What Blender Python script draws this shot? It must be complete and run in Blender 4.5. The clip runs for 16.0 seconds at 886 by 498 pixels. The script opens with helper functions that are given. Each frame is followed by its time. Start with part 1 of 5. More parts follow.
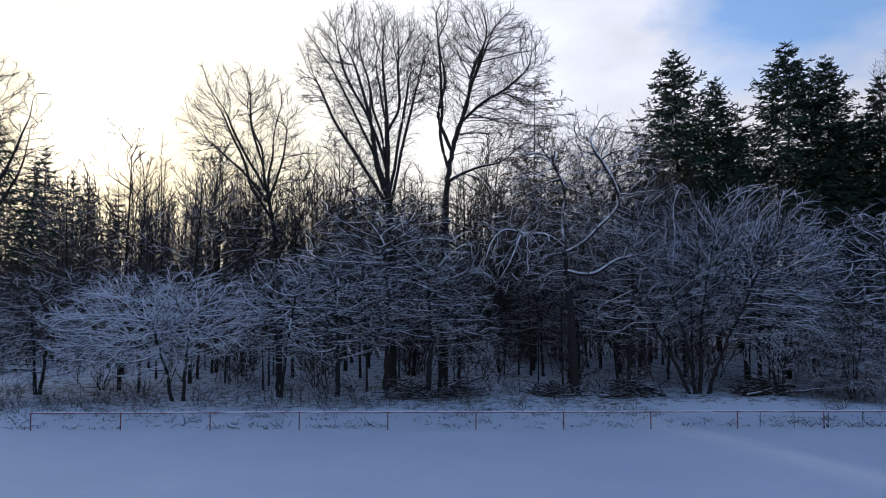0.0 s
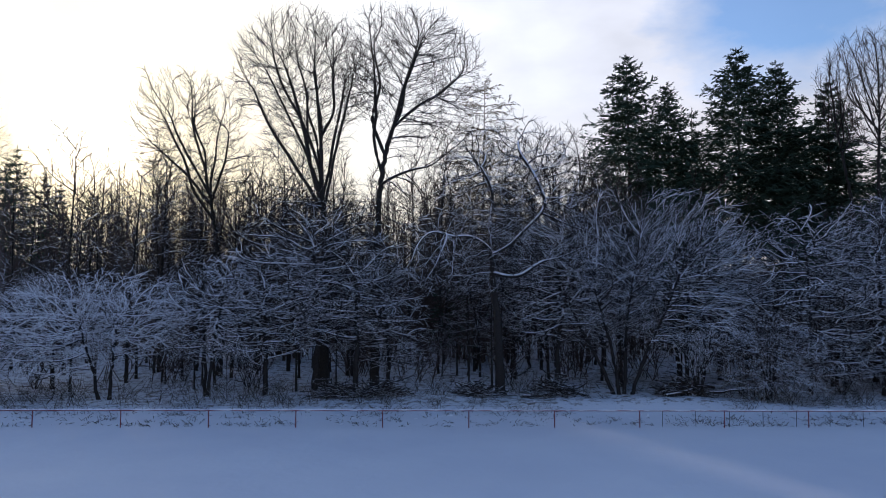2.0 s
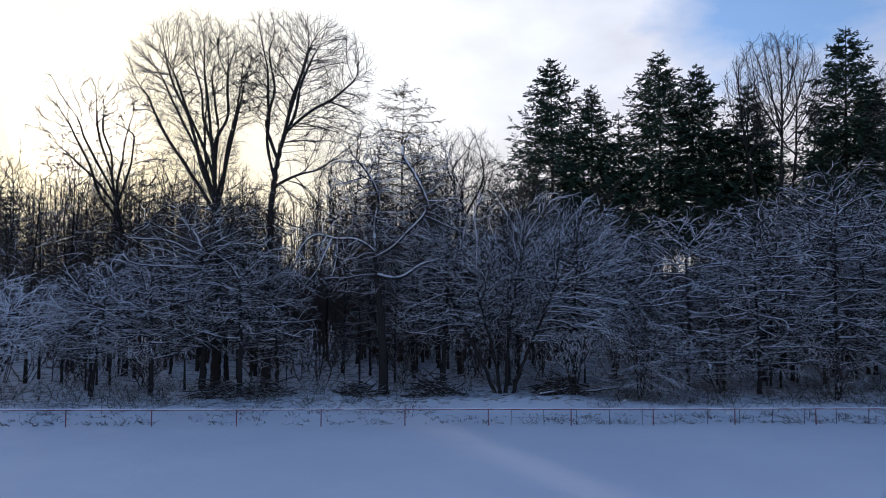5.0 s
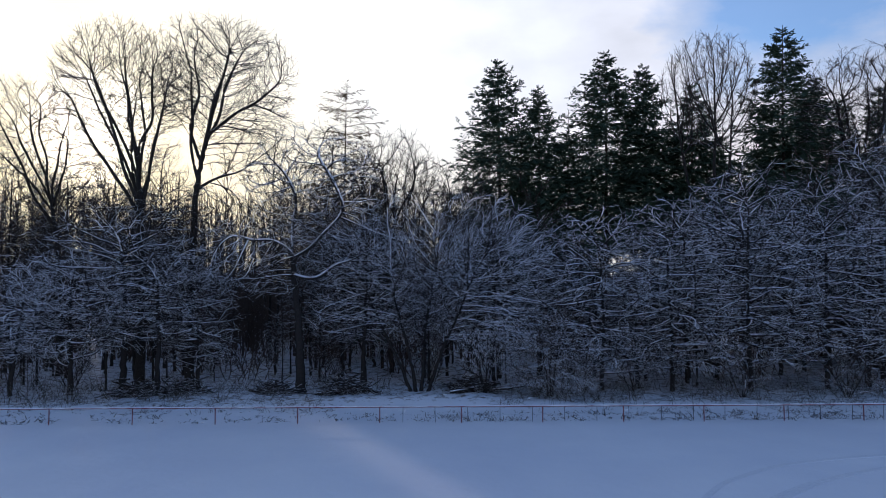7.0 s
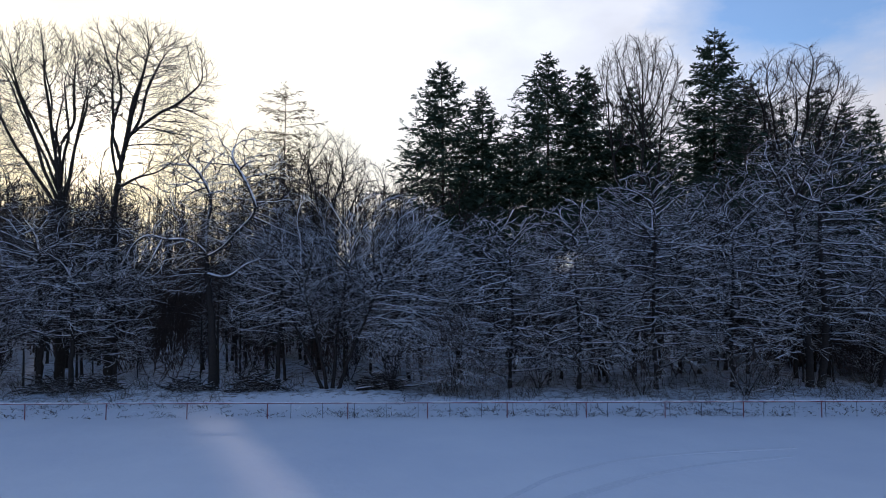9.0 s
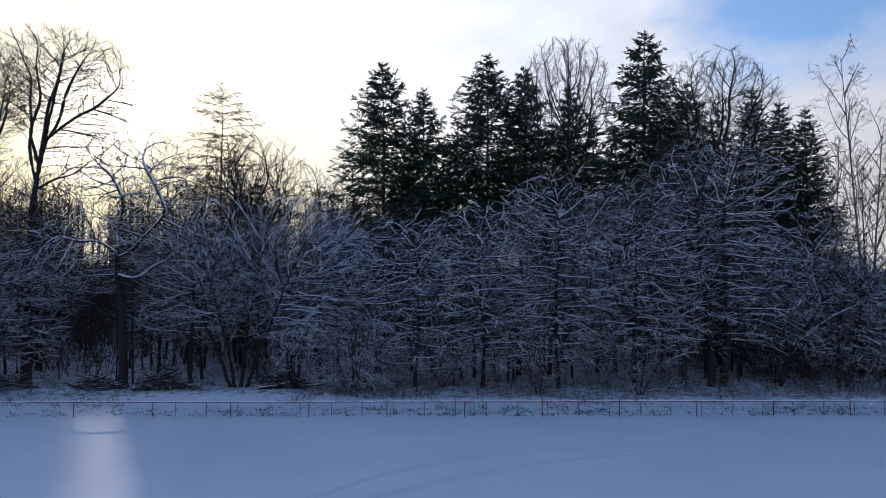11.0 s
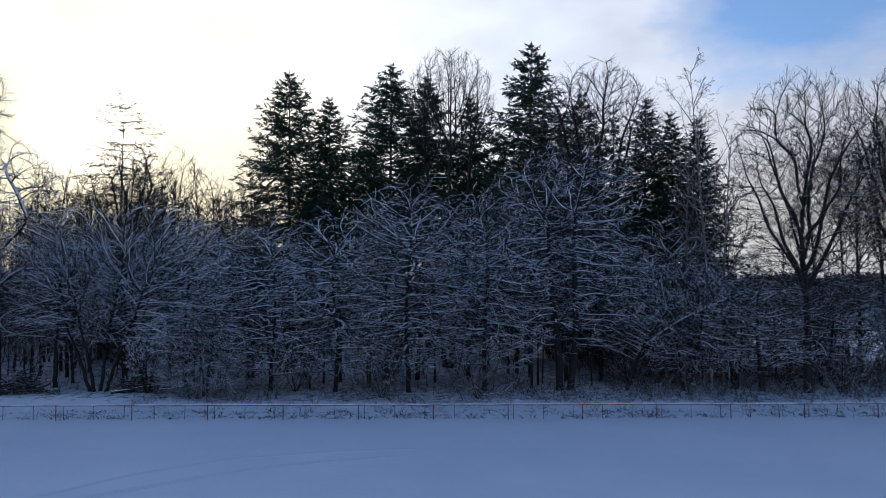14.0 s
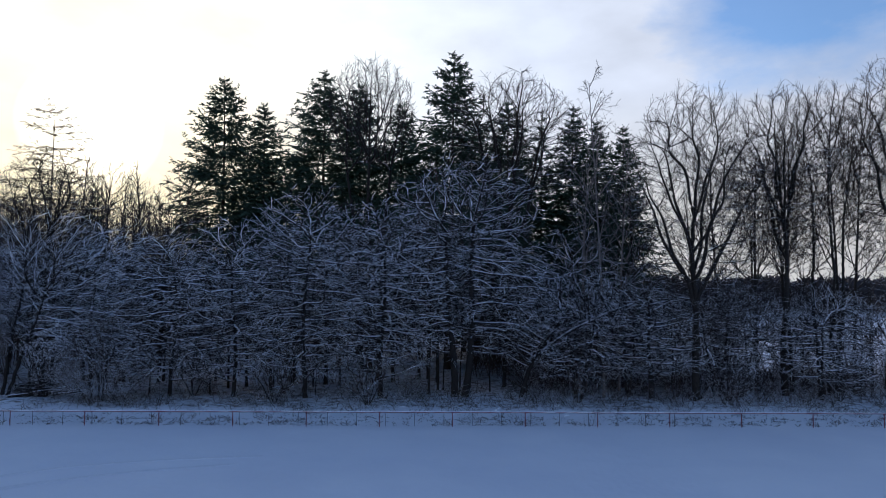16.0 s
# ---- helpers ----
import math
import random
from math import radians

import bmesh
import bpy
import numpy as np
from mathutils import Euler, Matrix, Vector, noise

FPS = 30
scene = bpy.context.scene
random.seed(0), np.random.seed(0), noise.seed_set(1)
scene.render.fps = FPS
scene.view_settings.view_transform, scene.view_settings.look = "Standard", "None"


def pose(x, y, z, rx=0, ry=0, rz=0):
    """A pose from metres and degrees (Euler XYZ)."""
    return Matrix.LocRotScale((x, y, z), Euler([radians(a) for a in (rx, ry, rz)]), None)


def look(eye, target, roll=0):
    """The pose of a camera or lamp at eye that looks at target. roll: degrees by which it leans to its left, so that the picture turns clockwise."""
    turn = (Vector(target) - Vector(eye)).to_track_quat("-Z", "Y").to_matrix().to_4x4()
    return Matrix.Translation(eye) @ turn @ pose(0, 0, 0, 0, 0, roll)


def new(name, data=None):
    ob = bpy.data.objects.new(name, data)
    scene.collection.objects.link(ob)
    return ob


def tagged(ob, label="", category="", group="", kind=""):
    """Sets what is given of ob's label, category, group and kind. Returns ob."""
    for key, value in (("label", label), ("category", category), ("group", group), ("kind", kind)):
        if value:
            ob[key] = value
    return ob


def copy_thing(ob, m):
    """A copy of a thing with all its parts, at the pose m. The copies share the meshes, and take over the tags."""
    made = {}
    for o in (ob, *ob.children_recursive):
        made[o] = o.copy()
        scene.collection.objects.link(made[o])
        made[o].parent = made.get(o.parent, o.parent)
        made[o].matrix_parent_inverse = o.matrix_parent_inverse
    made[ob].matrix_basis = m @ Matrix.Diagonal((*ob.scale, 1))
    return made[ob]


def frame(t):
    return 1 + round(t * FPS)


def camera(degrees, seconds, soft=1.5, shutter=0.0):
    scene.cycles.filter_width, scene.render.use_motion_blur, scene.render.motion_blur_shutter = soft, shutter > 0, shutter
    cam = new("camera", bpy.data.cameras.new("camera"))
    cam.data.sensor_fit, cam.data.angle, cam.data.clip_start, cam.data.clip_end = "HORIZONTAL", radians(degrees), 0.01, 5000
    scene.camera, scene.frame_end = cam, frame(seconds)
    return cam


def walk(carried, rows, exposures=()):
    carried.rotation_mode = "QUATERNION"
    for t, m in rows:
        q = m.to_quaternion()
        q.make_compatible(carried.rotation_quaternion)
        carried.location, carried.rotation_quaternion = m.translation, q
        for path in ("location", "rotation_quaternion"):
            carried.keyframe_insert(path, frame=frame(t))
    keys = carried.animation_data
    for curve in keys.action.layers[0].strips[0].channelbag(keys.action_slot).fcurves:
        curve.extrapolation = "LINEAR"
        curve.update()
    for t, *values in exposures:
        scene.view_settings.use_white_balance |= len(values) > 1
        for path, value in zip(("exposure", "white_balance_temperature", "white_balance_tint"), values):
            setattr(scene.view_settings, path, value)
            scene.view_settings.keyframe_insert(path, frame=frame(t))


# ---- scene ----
cam = camera(67.2, 16.0, soft=1.0)
PATH = [
    (0, (-2.656, 1.743, 8.423), (-2.616, 3.74, 8.519), 0.1),
    (0.5, (-1.204, 1.426, 8.425), (-1.169, 3.424, 8.524), 0.2),
    (1, (0.098, 1.242, 8.419), (0.135, 3.239, 8.518), 0.2),
    (1.5, (1.257, 1.115, 8.38), (1.301, 3.112, 8.484), 0.1),
    (2, (2.529, 0.86, 8.301), (2.576, 2.857, 8.407), 0.3),
    (2.5, (3.829, 0.63, 8.317), (3.879, 2.627, 8.424), 0.2),
    (3, (5.167, 0.424, 8.425), (5.219, 2.421, 8.529), 0.1),
    (3.5, (6.627, 0.249, 8.598), (6.68, 2.246, 8.698), 0.2),
    (4, (7.949, -0.005, 8.562), (8.006, 1.991, 8.662), -0.0),
    (4.2, (8.553, -0.099, 8.56), (8.609, 1.897, 8.662), 0.2),
    (6.3, (15.466, -0.976, 8.545), (15.515, 1.021, 8.647), -0.1),
    (6.5, (16.15, -1.08, 8.547), (16.197, 0.917, 8.65), -0.3),
    (7, (18.039, -1.312, 8.595), (18.08, 0.685, 8.695), -0.1),
    (7.5, (19.81, -1.473, 8.654), (19.849, 0.525, 8.752), -0.1),
    (8, (21.572, -1.65, 8.711), (21.611, 0.347, 8.808), -0.1),
    (8.5, (23.356, -1.92, 8.704), (23.396, 0.077, 8.801), -0.1),
    (9, (25.183, -2.31, 8.569), (25.22, -0.313, 8.667), -0.0),
    (9.2, (25.96, -2.416, 8.568), (25.998, -0.419, 8.67), -0.2),
    (11.3, (34.244, -3.456, 8.97), (34.267, -1.458, 9.056), -0.0),
    (11.5, (35.031, -3.561, 8.975), (35.049, -1.563, 9.066), -0.2),
    (12, (36.969, -3.789, 8.933), (36.989, -1.791, 9.026), -0.2),
    (12.5, (38.864, -4.149, 8.834), (38.886, -2.152, 8.927), -0.1),
    (13, (40.892, -4.315, 8.94), (40.916, -2.317, 9.035), -0.2),
    (13.5, (42.895, -4.641, 9.033), (42.923, -2.644, 9.131), -0.1),
    (14, (44.968, -5.015, 9.17), (44.998, -3.018, 9.269), -0.0),
    (14.5, (47.069, -5.394, 9.334), (47.102, -3.397, 9.432), 0.1),
    (15, (49.107, -5.815, 9.574), (49.141, -3.817, 9.67), 0.2),
    (15.5, (51.214, -6.087, 9.822), (51.251, -4.09, 9.915), 0.4),
    (16, (53.408, -6.215, 10.022), (53.445, -4.217, 10.116), 0.4),
]
walk(cam, [(t, look(eye, target, roll)) for t, eye, target, roll in PATH], [(0, 0.28, 6000, 14), (9, 0.28, 5950, 13), (16, 0.13, 5700, 11)])

# ---- world, sun, exposure ----
SUN_AZ, SUN_EL = -27.0, 11.5            # degrees right of +y, degrees up


def bearing(az, el):
    a, e = radians(az), radians(el)
    return Vector((math.sin(a) * math.cos(e), math.cos(a) * math.cos(e), math.sin(e)))


def nodes_of(tree):
    tree.nodes.clear()

    def add(kind, **put):
        n = tree.nodes.new(kind)
        for k, v in put.items():
            if k in n.inputs:
                n.inputs[k].default_value = v
            elif k == "op":
                n.operation = v
            elif k == "blend":
                n.blend_type = v
            elif k == "sky":
                n.sky_type = v
            elif k == "dims":
                n.noise_dimensions = v
        return n
    return add, tree.links.new


def ramp(add, link, source, stops):
    n = add("ShaderNodeValToRGB")
    el = n.color_ramp.elements
    while len(el) < len(stops):
        el.new(0.5)
    for e, (p, c) in zip(el, stops):
        e.position, e.color = p, (*c, 1) if len(c) == 3 else c
    link(source, n.inputs[0])
    return n.outputs[0]


def grey(v):
    return (v, v, v)


def make_world():
    w = bpy.data.worlds.new("winter_sky")
    scene.world = w
    w.use_nodes = True
    add, link = nodes_of(w.node_tree)
    sky = add("ShaderNodeTexSky", sky="NISHITA")
    sky.sun_disc, sky.sun_elevation, sky.sun_rotation = False, radians(SUN_EL), radians(SUN_AZ)
    sky.air_density, sky.dust_density, sky.ozone_density = 1.0, 0.3, 4.0
    co = add("ShaderNodeTexCoord")
    # uneven edge of the cloud sheet
    noise_a = add("ShaderNodeTexNoise", Scale=4.5, Detail=6.0, Roughness=0.6)
    stretch = add("ShaderNodeMapping")
    stretch.inputs["Scale"].default_value = (1.0, 1.0, 2.2)
    link(co.outputs["Generated"], stretch.inputs[0])
    link(stretch.outputs[0], noise_a.inputs["Vector"])
    # nearness to the veiled sun
    near = add("ShaderNodeVectorMath", op="DOT_PRODUCT")
    near.inputs[1].default_value = bearing(SUN_AZ, SUN_EL)
    link(co.outputs["Generated"], near.inputs[0])
    wob = add("ShaderNodeMath", op="MULTIPLY_ADD")
    link(noise_a.outputs["Fac"], wob.inputs[0])
    wob.inputs[1].default_value = 0.34
    link(near.outputs["Value"], wob.inputs[2])
    far_sheet = ramp(add, link, wob.outputs[0], [(0.47, grey(0.36)), (0.62, grey(1))])
    # one blue opening in the cloud
    off = add("ShaderNodeVectorMath", op="DISTANCE")
    off.inputs[1].default_value = Vector((0.56, 1.0, 0.50)).normalized()
    link(co.outputs["Generated"], off.inputs[0])
    ragged = add("ShaderNodeMath", op="MULTIPLY_ADD")
    link(noise_a.outputs["Fac"], ragged.inputs[0])
    ragged.inputs[1].default_value = 0.26
    link(off.outputs["Value"], ragged.inputs[2])
    hole = ramp(add, link, ragged.outputs[0], [(0.20, grey(0.15)), (0.265, grey(0.55)), (0.32, grey(1))])
    both = add("ShaderNodeMath", op="MINIMUM")
    link(far_sheet, both.inputs[0])
    link(hole, both.inputs[1])
    sheet = both.outputs[0]
    sep = add("ShaderNodeSeparateXYZ")
    link(co.outputs["Generated"], sep.inputs[0])
    low = add("ShaderNodeMath", op="MULTIPLY_ADD")
    link(noise_a.outputs["Fac"], low.inputs[0])
    low.inputs[1].default_value = -0.22
    link(sep.outputs["Z"], low.inputs[2])
    haze = ramp(add, link, low.outputs[0], [(0.08, grey(0.92)), (0.24, grey(0.05))])
    lift = add("ShaderNodeMath", op="MULTIPLY_ADD")
    link(noise_a.outputs["Fac"], lift.inputs[0])
    lift.inputs[1].default_value = 0.15
    link(sep.outputs["Z"], lift.inputs[2])
    open_top = ramp(add, link, lift.outputs[0], [(0.50, grey(1)), (0.68, grey(0.12))])
    bank = add("ShaderNodeMath", op="MULTIPLY")
    link(sheet, bank.inputs[0])
    link(open_top, bank.inputs[1])
    cover = add("ShaderNodeMath", op="MAXIMUM")
    link(bank.outputs[0], cover.inputs[0])
    link(haze, cover.inputs[1])
    # brightness and tint of the cloud by its distance from the sun
    tint = ramp(add, link, near.outputs["Value"], [(0.0, (0.45, 0.46, 0.57)), (0.55, (0.60, 0.60, 0.63)),
                                                   (0.82, (0.77, 0.78, 0.81)), (0.93, (0.98, 0.96, 0.89)), (0.9985, (1.25, 1.12, 0.80)), (1.0, (2.6, 2.4, 2.0))])
    thin = add("ShaderNodeTexNoise", Scale=7.0, Detail=5.0)
    link(stretch.outputs[0], thin.inputs["Vector"])
    streak = ramp(add, link, thin.outputs["Fac"], [(0.3, grey(0.88)), (0.65, grey(1.06))])
    cloud = add("ShaderNodeMix", blend="MULTIPLY")
    cloud.data_type = "RGBA"
    cloud.inputs[0].default_value = 1.0
    link(tint, cloud.inputs[6])
    link(streak, cloud.inputs[7])
    low_warm = ramp(add, link, sep.outputs["Z"], [(0.10, (1.02, 0.95, 0.80)), (0.27, (1.0, 1.0, 1.0))])
    warm = add("ShaderNodeMix", blend="MULTIPLY")
    warm.data_type = "RGBA"
    warm.inputs[0].default_value = 1.0
    link(cloud.outputs[2], warm.inputs[6])
    link(low_warm, warm.inputs[7])
    lit = add("ShaderNodeMix", blend="MULTIPLY")
    lit.data_type = "RGBA"
    lit.inputs[0].default_value = 1.0
    link(sky.outputs[0], lit.inputs[6])
    lit.inputs[7].default_value = (SKY, SKY, SKY, 1)
    mix = add("ShaderNodeMix")
    mix.data_type = "RGBA"
    link(cover.outputs[0], mix.inputs[0])
    link(lit.outputs[2], mix.inputs[6])
    link(warm.outputs[2], mix.inputs[7])
    bg = add("ShaderNodeBackground", Strength=1.0)
    link(mix.outputs[2], bg.inputs[0])
    out = add("ShaderNodeOutputWorld")
    link(bg.outputs[0], out.inputs[0])


SKY = 0.165
make_world()
lamp = bpy.data.lights.new("sun", "SUN")
lamp.energy, lamp.angle, lamp.color = 1.15, radians(2.0), (1.0, 0.82, 0.68)
sun = new("sun", lamp)
sun.matrix_world = look((0, 0, 60), Vector((0, 0, 60)) - bearing(SUN_AZ, SUN_EL))

# ---- materials ----


def material(name):
    m = bpy.data.materials.new(name)
    m.use_nodes = True
    add, link = nodes_of(m.node_tree)
    out = add("ShaderNodeOutputMaterial")
    bsdf = add("ShaderNodeBsdfPrincipled")
    link(bsdf.outputs[0], out.inputs[0])
    return m, add, link, bsdf


def mixed(add, link, fac, a, b):
    n = add("ShaderNodeMix")
    n.data_type = "RGBA"
    link(fac, n.inputs[0]) if hasattr(fac, "links") else None
    for slot, v in ((6, a), (7, b)):
        if hasattr(v, "links"):
            link(v, n.inputs[slot])
        else:
            n.inputs[slot].default_value = (*v, 1)
    return n.outputs[2]


def bark(name, dark, light, snow, reach=0.35, scale=2.5, vary=0.0, drift=1.3):
    """Bark with snow lying on what faces up; snow: how much of it, reach: how steep it still lies,
    vary: how much one branch holds more of it than the next."""
    m, add, link, bsdf = material(name)
    co = add("ShaderNodeTexCoord")
    grain = add("ShaderNodeTexNoise", Scale=9.0, Detail=5.0, Roughness=0.7)
    link(co.outputs["Object"], grain.inputs["Vector"])
    wood = ramp(add, link, grain.outputs["Fac"], [(0.3, dark), (0.7, light)])
    geo = add("ShaderNodeNewGeometry")
    sep = add("ShaderNodeSeparateXYZ")
    link(geo.outputs["Normal"], sep.inputs[0])
    patch = add("ShaderNodeTexNoise", Scale=scale, Detail=4.0, Roughness=0.65)
    link(co.outputs["Object"], patch.inputs["Vector"])
    add1 = add("ShaderNodeMath", op="MULTIPLY_ADD")
    link(patch.outputs["Fac"], add1.inputs[0])
    add1.inputs[1].default_value = drift
    link(sep.outputs["Z"], add1.inputs[2])
    each = add("ShaderNodeMath", op="MULTIPLY_ADD")
    link(geo.outputs["Random Per Island"], each.inputs[0])
    each.inputs[1].default_value = vary
    link(add1.outputs[0], each.inputs[2])
    add2 = add("ShaderNodeMath", op="ADD")
    link(each.outputs[0], add2.inputs[0])
    add2.inputs[1].default_value = snow - 0.5 * drift - reach - 0.5 * vary
    fac = ramp(add, link, add2.outputs[0], [(0.02, grey(0)), (0.22, grey(1))])
    link(mixed(add, link, fac, wood, (0.87, 0.88, 0.91)), bsdf.inputs["Base Color"])
    bsdf.inputs["Roughness"].default_value = 0.9
    bsdf.inputs["Specular IOR Level"].default_value = 0.35
    bump = add("ShaderNodeBump", Strength=0.5, Distance=0.02)
    link(grain.outputs["Fac"], bump.inputs["Height"])
    link(bump.outputs[0], bsdf.inputs["Normal"])
    return m


def plain(name, a, b, scale=6.0, rough=0.7, metal=0.0, bump_m=0.005):
    m, add, link, bsdf = material(name)
    co = add("ShaderNodeTexCoord")
    n1 = add("ShaderNodeTexNoise", Scale=scale, Detail=6.0, Roughness=0.65)
    link(co.outputs["Object"], n1.inputs["Vector"])
    link(ramp(add, link, n1.outputs["Fac"], [(0.3, a), (0.7, b)]), bsdf.inputs["Base Color"])
    bsdf.inputs["Roughness"].default_value, bsdf.inputs["Metallic"].default_value = rough, metal
    bump = add("ShaderNodeBump", Strength=0.4, Distance=bump_m)
    link(n1.outputs["Fac"], bump.inputs["Height"])
    link(bump.outputs[0], bsdf.inputs["Normal"])
    return m


def ground_material():
    m, add, link, bsdf = material("snow_ground")
    co = add("ShaderNodeTexCoord")
    sep = add("ShaderNodeSeparateXYZ")
    link(co.outputs["Object"], sep.inputs[0])
    soft = add("ShaderNodeTexNoise", Scale=0.12, Detail=5.0, Roughness=0.55)
    link(co.outputs["Object"], soft.inputs["Vector"])
    snow = ramp(add, link, soft.outputs["Fac"], [(0.3, (0.76, 0.78, 0.83)), (0.7, (0.86, 0.87, 0.89))])
    # leaf litter that shows through the thin snow among the trees
    patch = add("ShaderNodeTexNoise", Scale=1.6, Detail=8.0, Roughness=0.75)
    link(co.outputs["Object"], patch.inputs["Vector"])
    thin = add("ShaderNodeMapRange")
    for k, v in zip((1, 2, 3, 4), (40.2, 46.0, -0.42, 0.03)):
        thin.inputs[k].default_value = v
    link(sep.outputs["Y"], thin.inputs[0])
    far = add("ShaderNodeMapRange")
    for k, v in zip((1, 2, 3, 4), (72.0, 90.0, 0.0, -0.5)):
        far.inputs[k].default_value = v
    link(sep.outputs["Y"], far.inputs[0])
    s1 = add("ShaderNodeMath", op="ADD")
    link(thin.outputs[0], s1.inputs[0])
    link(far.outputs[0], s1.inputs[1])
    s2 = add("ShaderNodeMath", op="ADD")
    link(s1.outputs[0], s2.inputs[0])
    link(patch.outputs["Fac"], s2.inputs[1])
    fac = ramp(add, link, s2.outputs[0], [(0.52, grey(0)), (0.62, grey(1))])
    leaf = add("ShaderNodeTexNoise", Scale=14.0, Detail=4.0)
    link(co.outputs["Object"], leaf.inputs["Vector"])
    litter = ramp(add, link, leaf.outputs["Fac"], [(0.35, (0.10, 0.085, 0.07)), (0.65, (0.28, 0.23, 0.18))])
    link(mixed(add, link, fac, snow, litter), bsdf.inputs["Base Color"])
    bsdf.inputs["Roughness"].default_value = 0.7
    fine = add("ShaderNodeTexNoise", Scale=2.2, Detail=8.0, Roughness=0.6)
    link(co.outputs["Object"], fine.inputs["Vector"])
    b1 = add("ShaderNodeBump", Strength=0.35, Distance=0.06)
    link(fine.outputs["Fac"], b1.inputs["Height"])
    b2 = add("ShaderNodeBump", Strength=0.6, Distance=0.25)
    link(soft.outputs["Fac"], b2.inputs["Height"])
    link(b1.outputs[0], b2.inputs["Normal"])
    link(b2.outputs[0], bsdf.inputs["Normal"])
    return m


SNOW_GROUND = ground_material()
BARK_OAK = bark("oak_bark", (0.015, 0.013, 0.011), (0.05, 0.043, 0.035), 0.0, 0.7)
TWIG_BARE = bark("bare_twigs", (0.025, 0.02, 0.016), (0.07, 0.052, 0.04), 0.0, 0.85)
BARK_SNOWY = bark("snowy_bark", (0.012, 0.011, 0.010), (0.042, 0.036, 0.032), 0.0, 0.55, 1.0, 0.3)
TWIG_SNOWY = bark("snowy_twigs", (0.014, 0.012, 0.011), (0.045, 0.036, 0.031), 0.0, 0.44, 0.28, 1.9, 2.6)
TWIG_THICK = bark("thickly_snowed_twigs", (0.016, 0.014, 0.012), (0.05, 0.04, 0.034), 0.0, 0.10, 0.28, 1.7, 2.6)
TWIG_LADEN = bark("snow_laden_twigs", (0.03, 0.025, 0.022), (0.08, 0.065, 0.055), 0.0, -0.5, 0.5, 0.9)
TWIG_DUSTED = bark("dusted_twigs", (0.035, 0.028, 0.025), (0.09, 0.07, 0.06), 0.0, 0.5, 0.5, 0.8)
LIMB_SNOWY = bark("snow_lined_limbs", (0.020, 0.018, 0.017), (0.05, 0.043, 0.038), 0.0, 0.05, 0.6, 0.4, 1.4)
BRUSH = bark("brush_rods", (0.045, 0.038, 0.036), (0.13, 0.105, 0.095), 0.0, 0.5, 0.5, 0.8)
BARK_BIRCH = bark("birch_bark", (0.07, 0.06, 0.055), (0.34, 0.30, 0.27), 0.0, 0.6)
BARK_FIR = bark("fir_bark", (0.03, 0.022, 0.016), (0.085, 0.06, 0.042), 0.0, 0.6)
NEEDLE = bark("fir_needles", (0.024, 0.044, 0.031), (0.07, 0.115, 0.068), 0.0, 1.15, 1.3)
LARCH = bark("larch_twigs", (0.07, 0.05, 0.025), (0.17, 0.125, 0.06), 0.0, 1.1)
# The bare twig colour, lightened to stand in for light deep in the wood.
TWIG_DEEP = bark("lightened_deep_twigs", (0.045, 0.036, 0.030), (0.12, 0.092, 0.075), 0.0, 0.62)
HILL_BARK = bark("hill_woods", (0.04, 0.036, 0.038), (0.085, 0.075, 0.078), 0.0, 0.95)
# Lighter and browner than bark: warm haze is put into the colour.
HAZED_BARK = bark("hazed_distant_bark", (0.058, 0.043, 0.036), (0.135, 0.10, 0.08), 0.0, 1.0)
RAIL_RED = plain("red_rail_paint", (0.13, 0.024, 0.03), (0.24, 0.045, 0.055), 9.0, 0.5)
IRON = plain("dark_fence_iron", (0.02, 0.022, 0.025), (0.05, 0.05, 0.052), 12.0, 0.6, 0.4)
CAP = plain("settled_snow", (0.78, 0.80, 0.84), (0.86, 0.87, 0.89), 3.0, 0.7, 0.0, 0.02)
GRASS = bark("frosted_grass", (0.025, 0.022, 0.016), (0.09, 0.072, 0.05), 0.0, 0.62)

# ---- mesh tools ----


def mesh_from(name, chunks, mat, smooth=False):
    """One mesh from a list of (vertices, quads) arrays."""
    vs, fs, off = [], [], 0
    for v, f in chunks:
        vs.append(v.reshape(-1, 3))
        fs.append(f.reshape(-1, 4) + off)
        off += len(vs[-1])
    v, f = np.concatenate(vs), np.concatenate(fs)
    me = bpy.data.meshes.new(name)
    me.vertices.add(len(v))
    me.vertices.foreach_set("co", v.astype(np.float32).ravel())
    me.loops.add(f.size)
    me.loops.foreach_set("vertex_index", f.astype(np.int32).ravel())
    me.polygons.add(len(f))
    me.polygons.foreach_set("loop_start", np.arange(0, f.size, 4, dtype=np.int32))
    if smooth:
        me.polygons.foreach_set("use_smooth", np.ones(len(f), dtype=bool))
    me.materials.append(mat)
    me.update(calc_edges=True)
    return me


def unit(v):
    return v / np.maximum(np.linalg.norm(v, axis=-1, keepdims=True), 1e-9)


